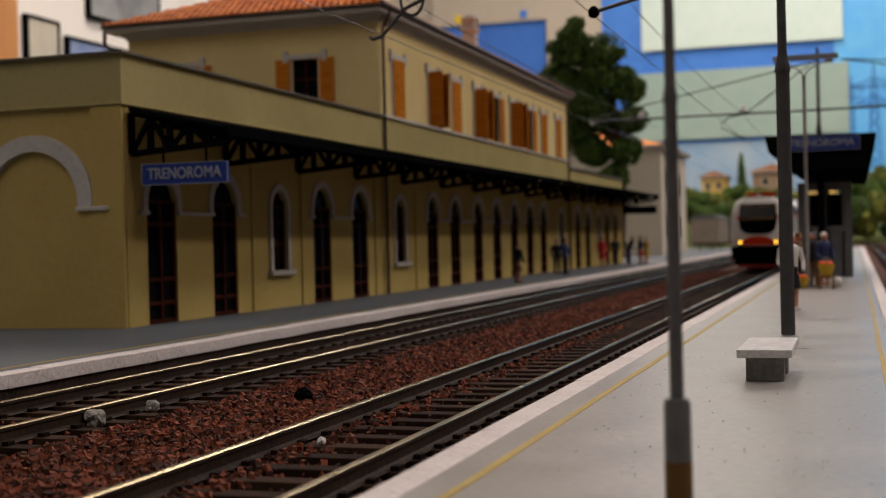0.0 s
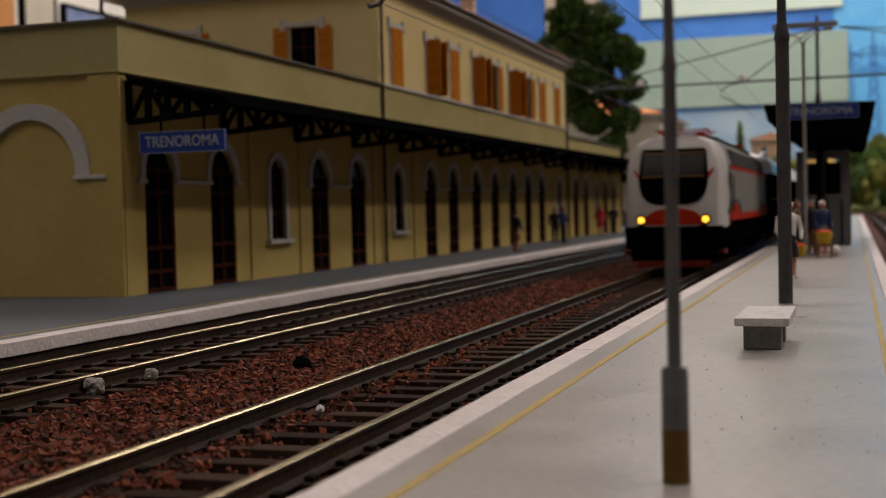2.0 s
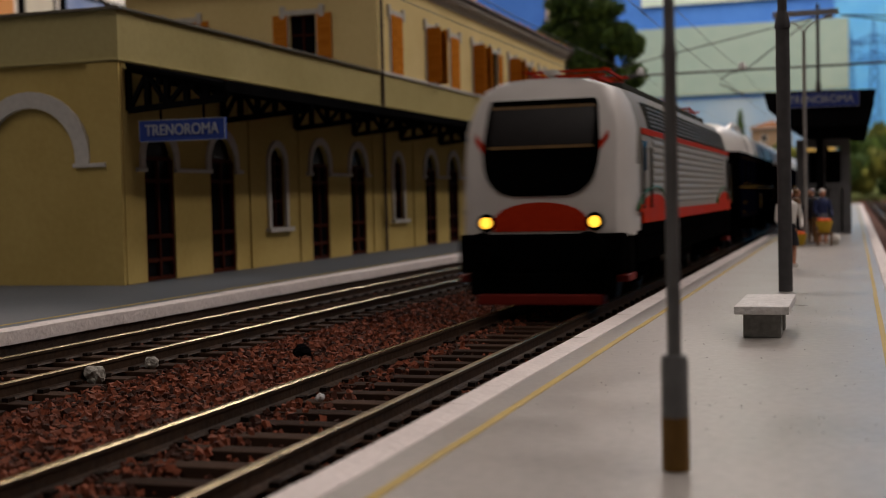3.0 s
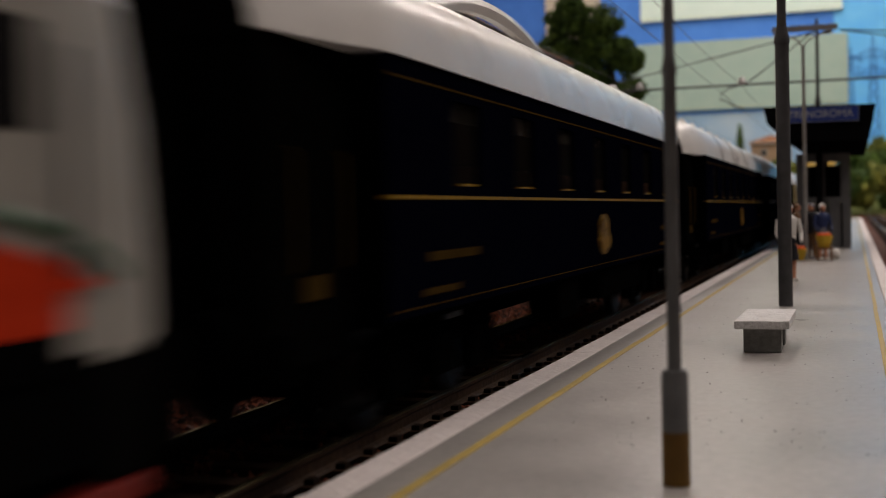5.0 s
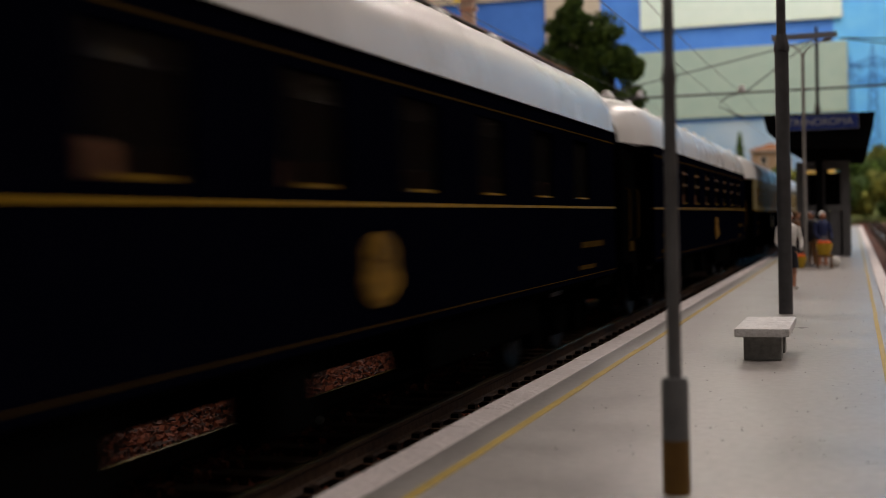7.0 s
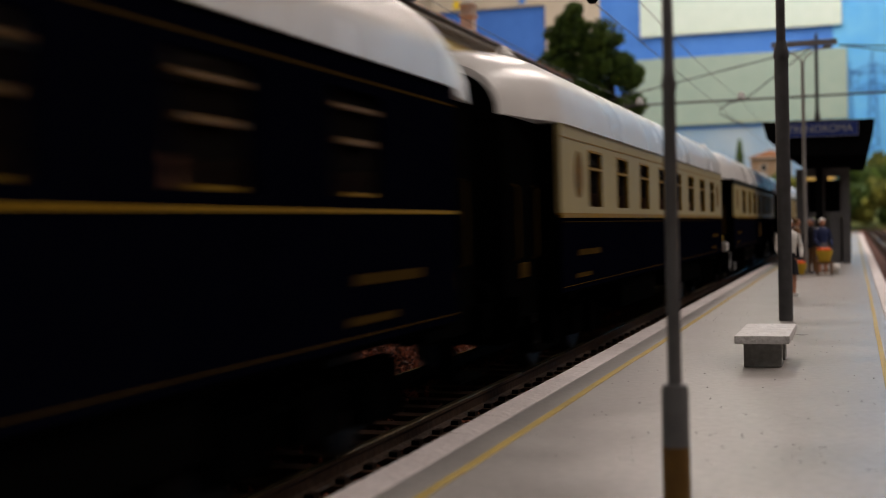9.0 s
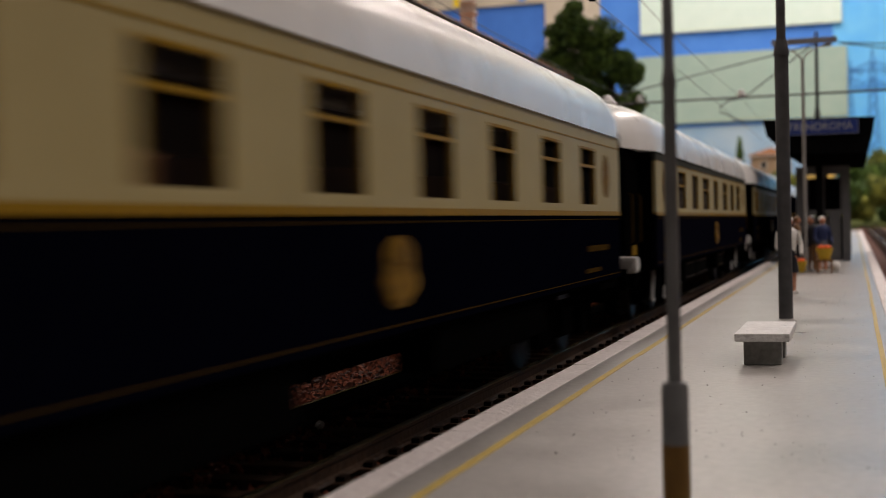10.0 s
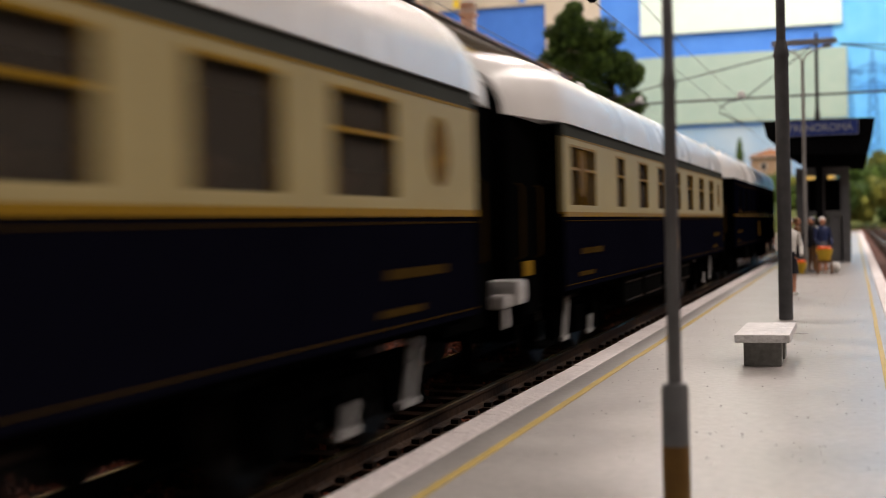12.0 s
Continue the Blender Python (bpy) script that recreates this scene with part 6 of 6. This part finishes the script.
coach(161.8, 20.2, EIGHT, M["coach_cream"], M["coach_cream"], CREAM_LABEL, vents=(1.2,), gear=((4.8, 8.4, 0.35), (11.3, 15.6, 0.38)))
coach(185.9, 20.3, SEVEN, M["coach_cream"], M["letterboard"], CREAM_LABEL, white_block=True, vents=(0.8,), crest=0.45, mixed=True, gear_mat=M["gear_grey"], gear=((4.8, 6.7, 0.35), (6.9, 9.0, 0.35), (11.7, 13.4, 0.38)))
coach(210.15, 20.3, BAR, M["coach_cream"], M["letterboard"], CREAM_LABEL, white_block=True, stub=True, vents=(3.9, 5.9), gear_mat=M["gear_grey"], gear=((4.8, 6.7, 0.35), (6.9, 9.0, 0.35), (11.7, 13.4, 0.38)))
coach(234.2, 20.2, EIGHT, M["coach_blue"], M["coach_blue"], BLUE_LABEL, vents=[1.0 + 2.3 * i for i in range(8)], sash=False)


def locomotive(y0, length):
    t = vehicle("locomotive", y0 + length / 2, "light grey and red electric locomotive with lit yellow headlamps", "locomotive", "")
    y1 = y0 + length
    W = 1.47

    def lean(z):
        return 0.55 * max(0.0, (z - 1.75) / 1.8) ** 1.4

    def section(k, end, d):
        prof = [(1.0, 1.02), (1.0, 1.45), (1.0, 2.2), (1.0, 2.78), (0.97, 2.98), (0.9, 3.26), (0.79, 3.5), (0.55, 3.63), (0.25, 3.66)]
        pts = [(TRACK + s * W * k * a, z) for s, row in ((1, prof), (-1, prof[::-1])) for a, z in row]
        return [(x, (y0 + d + lean(z)) if end < 0 else (y1 - d - lean(z)), z) for x, z in pts]
    fr = [(0.77, 0.0), (0.85, 0.05), (0.91, 0.2), (0.95, 0.45), (0.98, 0.85), (1.0, 1.4), (1.0, 2.4)]
    bm = bmesh.new()
    secs = [section(k, -1, d) for k, d in fr] + [section(k, 1, d) for k, d in fr[::-1]]
    rings(bm, secs, caps=False)
    for sec in (secs[0], secs[-1]):
        v = [bm.verts.new(p) for p in sec]
        for i in range(8):
            bm.faces.new((v[i], v[i + 1], v[16 - i], v[17 - i]))
    bmesh.ops.remove_doubles(bm, verts=bm.verts, dist=0.001)
    # Front and upper rear faces paler than the sides: brighter light put into colour.
    for f in bm.faces:
        c = f.calc_center_median()
        f.material_index = 1 if (c.y < y0 + 1.2 and c.z > 1.0) or (c.y > y1 - 1.2 and c.z > 2.6) else 0
    part("body", bm, [M["loco_grey"], M["loco_ends_lit"]], t, "light grey shell", 32)
    # side ribs, stripes, skirts, doors
    for e in (1, -1):
        sx = TRACK + e * W

        def strip(name, ya, yb, za, zb, mat, proud=0.02, label=""):
            b = bmesh.new(); box(b, min(sx, sx + e * proud), max(sx, sx + e * proud), ya, yb, za, zb)
            return part(name, b, mat, t, label)
        z = 1.52
        while z < 2.68:
            bm = bmesh.new()
            rings(bm, [[(sx, yy, z), (sx + e * 0.02, yy, z + 0.025), (sx + e * 0.02, yy, z + 0.075), (sx, yy, z + 0.10)] for yy in (y0 + 2.6, y1 - 2.6)])
            part("side_rib", bm, M["loco_grey"], t)
            z += 0.128
        strip("red_stripe", y0 + 1.35, y1 - 1.35, 2.72, 2.82, M["loco_red"], 0.022, "red stripe under the roof")
        strip("red_skirt", y0 + 1.2, y1 - 1.2, 1.20, 1.40, M["loco_red"], 0.04, "red lower band")
        strip("sill", y0 + 1.2, y1 - 1.2, 1.0, 1.2, M["coach_black"], 0.03, "black sill under the red band")
        for yc in (y0 + 2.7, y1 - 2.7):
            bm = bmesh.new()
            lp = [(yc + 1.75 * math.cos(math.pi * i / 12), 1.39 + 0.30 * math.sin(math.pi * i / 12) ** 1.5) for i in range(13)]
            rings(bm, [[(x, p, q) for p, q in lp] for x in (sx, sx + e * 0.042)])
            part("red_hump", bm, M["loco_red"], t)
            bm = bmesh.new()
            tube(bm, [(sx + e * 0.03, yc + 1.95 * math.cos(math.pi * i / 14), 1.42 + 0.40 * abs(math.sin(math.pi * i / 14)) ** 1.3) for i in range(15)], 0.028)
            part("green_arc", bm, M["loco_green"], t)
        for yc in (y0 + 1.6, y1 - 1.6):
            strip("cab_door", yc - 0.34, yc + 0.34, 1.42, 2.7, M["loco_grey"], 0.012)
            strip("door_window", yc - 0.22, yc + 0.22, 2.1, 2.6, M["dark_glass"], 0.02)
            bm = bmesh.new()
            for s in (-0.42, 0.42):
                rod(bm, (sx + e * 0.06, yc + s, 1.45), (sx + e * 0.06, yc + s, 2.5), 0.022, None, 6)
            part("handrail", bm, M["wheel_steel"], t)
        # roof-side louvres
        bm = bmesh.new()
        rings(bm, [[(sx - e * 0.02, yy, 2.84), (sx + e * 0.01, yy, 2.86), (sx - e * 0.10, yy, 3.30), (sx - e * 0.2, yy, 3.3)] for yy in (y0 + 2.2, y1 - 2.2)])
        part("louvre_panel", bm, M["letterboard"], t, "dark louvred roof edge")
        for i in range(5):
            zz = 2.90 + i * 0.08
            bm = bmesh.new(); rod(bm, (sx + e * (0.005 - (zz - 2.86) * 0.25), y0 + 2.4, zz), (sx + e * (0.005 - (zz - 2.86) * 0.25), y1 - 2.4, zz), 0.022, None, 6)
            part("louvre", bm, M["pole"], t)
        for ya, yb in ((y0 + 0.45, y0 + 0.85), (y1 - 0.85, y1 - 0.45)):
            bm = bmesh.new(); box(bm, min(sx - e * 0.2, sx - e * 0.06), max(sx - e * 0.2, sx - e * 0.06), ya, yb, 0.42, 1.06, 0.02)
            part("cab_step", bm, M["gear_grey"], t, "grimy dark step plate under the cab corner")
            bm = bmesh.new(); box(bm, min(sx - e * 0.26, sx - e * 0.04), max(sx - e * 0.26, sx - e * 0.04), ya - 0.3, yb, 0.28, 0.40, 0.02)
            part("guard_bar", bm, M["plough_red"], t, "dull red guard bar")
        strip("underframe_side", y0 + 0.9, y1 - 0.9, 0.55, 1.08, M["coach_black"], -0.15)
    for end in (-1, 1):
        def fy(z, off):
            return (y0 + lean(z) - off) if end < 0 else (y1 - lean(z) + off)

        def patch(name, loop, mat, off=0.02, label="", back=0.03):
            b = bmesh.new()
            rings(b, [[(TRACK + x, fy(z, o), z) for x, z in loop] for o in (-back, off)])
            return part(name, b, mat, t, label)

        def inlay(name, rows, mat, off, label=""):
            """A symmetric plate that follows the curved front; rows: (half width, height)."""
            b = bmesh.new()
            rings(b, [[(TRACK - w, fy(z, -0.03), z), (TRACK + w, fy(z, -0.03), z), (TRACK + w, fy(z, off), z), (TRACK - w, fy(z, off), z)] for w, z in rows])
            return part(name, b, mat, t, label)
        inlay("front_mask", [(0.45, 1.70), (0.66, 1.76), (0.80, 1.86), (0.90, 2.0), (0.96, 2.2), (0.99, 2.45), (0.97, 2.7), (0.95, 2.95), (0.93, 3.18), (0.88, 3.30)], M["coach_black"], 0.015, "black front mask")
        inlay("windscreen", [(0.87, 2.54 + 0.064 * k) for k in range(11)], M["windscreen"], 0.025)
        for z in (2.48, 3.15):
            patch("windscreen_trim", [(-0.88, z), (0.88, z), (0.88, z + 0.05), (-0.88, z + 0.05)], M["pole_foot"], 0.035, "tan trim bar")
        patch("red_panel", [(-0.78, 1.12), (0.78, 1.12)] + [(0.78 * math.cos(math.pi * i / 10), 1.3 + 0.3 * math.sin(math.pi * i / 10)) for i in range(11)], M["loco_red"], 0.02, "red front panel")
        for s in (-1, 1):
            patch("red_flash", [(s * 0.98, 2.42), (s * 1.12, 2.62), (s * 1.12, 2.76), (s * 0.98, 2.56)], M["loco_red"], 0.02)
            bm = bmesh.new()
            rod(bm, (TRACK + s * 0.91, fy(1.27, -0.05), 1.27), (TRACK + s * 0.91, fy(1.27, 0.03), 1.27), 0.17, 0.15, 16)
            part("lamp_rim", bm, M["coach_black"], t, "", 40)
            bm = bmesh.new(); rod(bm, (TRACK + s * 0.91, fy(1.27, 0.0), 1.27), (TRACK + s * 0.91, fy(1.27, 0.05), 1.27), 0.105, 0.09, 16)
            part("headlamp", bm, M["headlamp"] if end < 0 else M["loco_red"], t, "round lit yellow headlamp" if end < 0 else "red tail lamp", 40)
            bm = bmesh.new()
            rod(bm, (TRACK + s * 0.87, fy(1, 0), 0.86), (TRACK + s * 0.87, fy(1, 0.35), 0.86), 0.11, None, 12)
            rod(bm, (TRACK + s * 0.87, fy(1, 0.35), 0.86), (TRACK + s * 0.87, fy(1, 0.42), 0.86), 0.27, 0.24, 16)
            part("buffer", bm, M["coach_black"], t, "", 40)
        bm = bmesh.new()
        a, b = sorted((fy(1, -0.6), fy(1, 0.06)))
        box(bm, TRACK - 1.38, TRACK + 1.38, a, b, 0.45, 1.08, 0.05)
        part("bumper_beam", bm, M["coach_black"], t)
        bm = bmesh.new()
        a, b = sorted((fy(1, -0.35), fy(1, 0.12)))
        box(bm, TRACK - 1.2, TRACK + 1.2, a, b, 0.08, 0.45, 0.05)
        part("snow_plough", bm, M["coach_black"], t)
        bm = bmesh.new()
        a, b = sorted((fy(1, -0.3), fy(1, 0.14)))
        box(bm, TRACK - 1.05, TRACK + 1.05, a, b, -0.08, 0.1, 0.03)
        part("plough_lip", bm, M["plough_red"], t, "dull red lower lip")
        bm = bmesh.new(); a = fy(3.66, -0.5); turned(bm, (TRACK, a, 3.64), [(0.07, 0), (0.06, 0.1), (0.14, 0.14), (0.14, 0.2)], 10)
        part("roof_horn", bm, M["white_plastic"], t, "", 40)
    for yc in (y0 + 4.0, y1 - 4.0):
        bogie(t, yc)
    bm = bmesh.new(); box(bm, TRACK - 1.3, TRACK + 1.3, y0 + 0.6, y1 - 0.6, 0.6, 1.05)
    part("underframe", bm, M["coach_black"], t)
    bm = bmesh.new(); box(bm, TRACK - 0.95, TRACK + 0.95, y0 + 2.6, y1 - 2.6, 3.6, 3.72, 0.03)
    part("roof_deck", bm, M["letterboard"], t)
    for yc, raised in ((y0 + 3.2, False), (y1 - 3.2, True)):
        bm = bmesh.new()
        for s in (-0.5, 0.5):
            bar(bm, (TRACK + s, yc - 0.9, 3.84), (TRACK + s, yc + 0.9, 3.84), 0.06)
            bar(bm, (TRACK + s * 1.4, yc - 1.0, 3.94), (TRACK + s * 1.4, yc + 0.8, 3.9), 0.045)
        for yy in (yc - 0.9, yc + 0.9):
            bar(bm, (TRACK - 0.7, yy, 3.84), (TRACK + 0.7, yy, 3.84), 0.06)
            bar(bm, (TRACK - 0.8, yy, 3.93), (TRACK + 0.8, yy, 3.93), 0.045)
        part("pantograph", bm, M["loco_red"], t, "folded red pantograph")
        for s in (-0.5, 0.5):
            for yy in (yc - 0.8, yc + 0.8):
                bm = bmesh.new(); turned(bm, (TRACK + s, yy, 3.62), [(0.09, 0), (0.12, 0.05), (0.07, 0.08), (0.12, 0.13), (0.07, 0.16), (0.09, 0.23)], 10)
                part("roof_insulator", bm, M["loco_red"], t, "", 40)
    return t


locomotive(69.0, 18.2)


def motions():
    """The whole train runs by at a nearly even speed, towards the camera's end of the platform."""
    uneven = {7.0: -0.5, 7.5: -0.45, 8.0: -0.45, 8.5: -0.45, 9.0: -0.45, 9.5: 0.0, 10.0: -0.32, 11.0: 0.1, 11.5: 0.2}
    for t, y0 in TRAIN:
        walk(t, [(k / 2, pose(TRACK * S, (y0 - SPEED * k / 2 + uneven.get(k / 2, 0.0)) * S, RAIL * S)) for k in range(25)])
    for ob, at, r in WHEELS:
        step = math.degrees(SPEED / FPS / r)
        walk(ob, [(k / FPS, pose(*at, (k * step) % 360)) for k in range(12 * FPS + 1)])


motions()
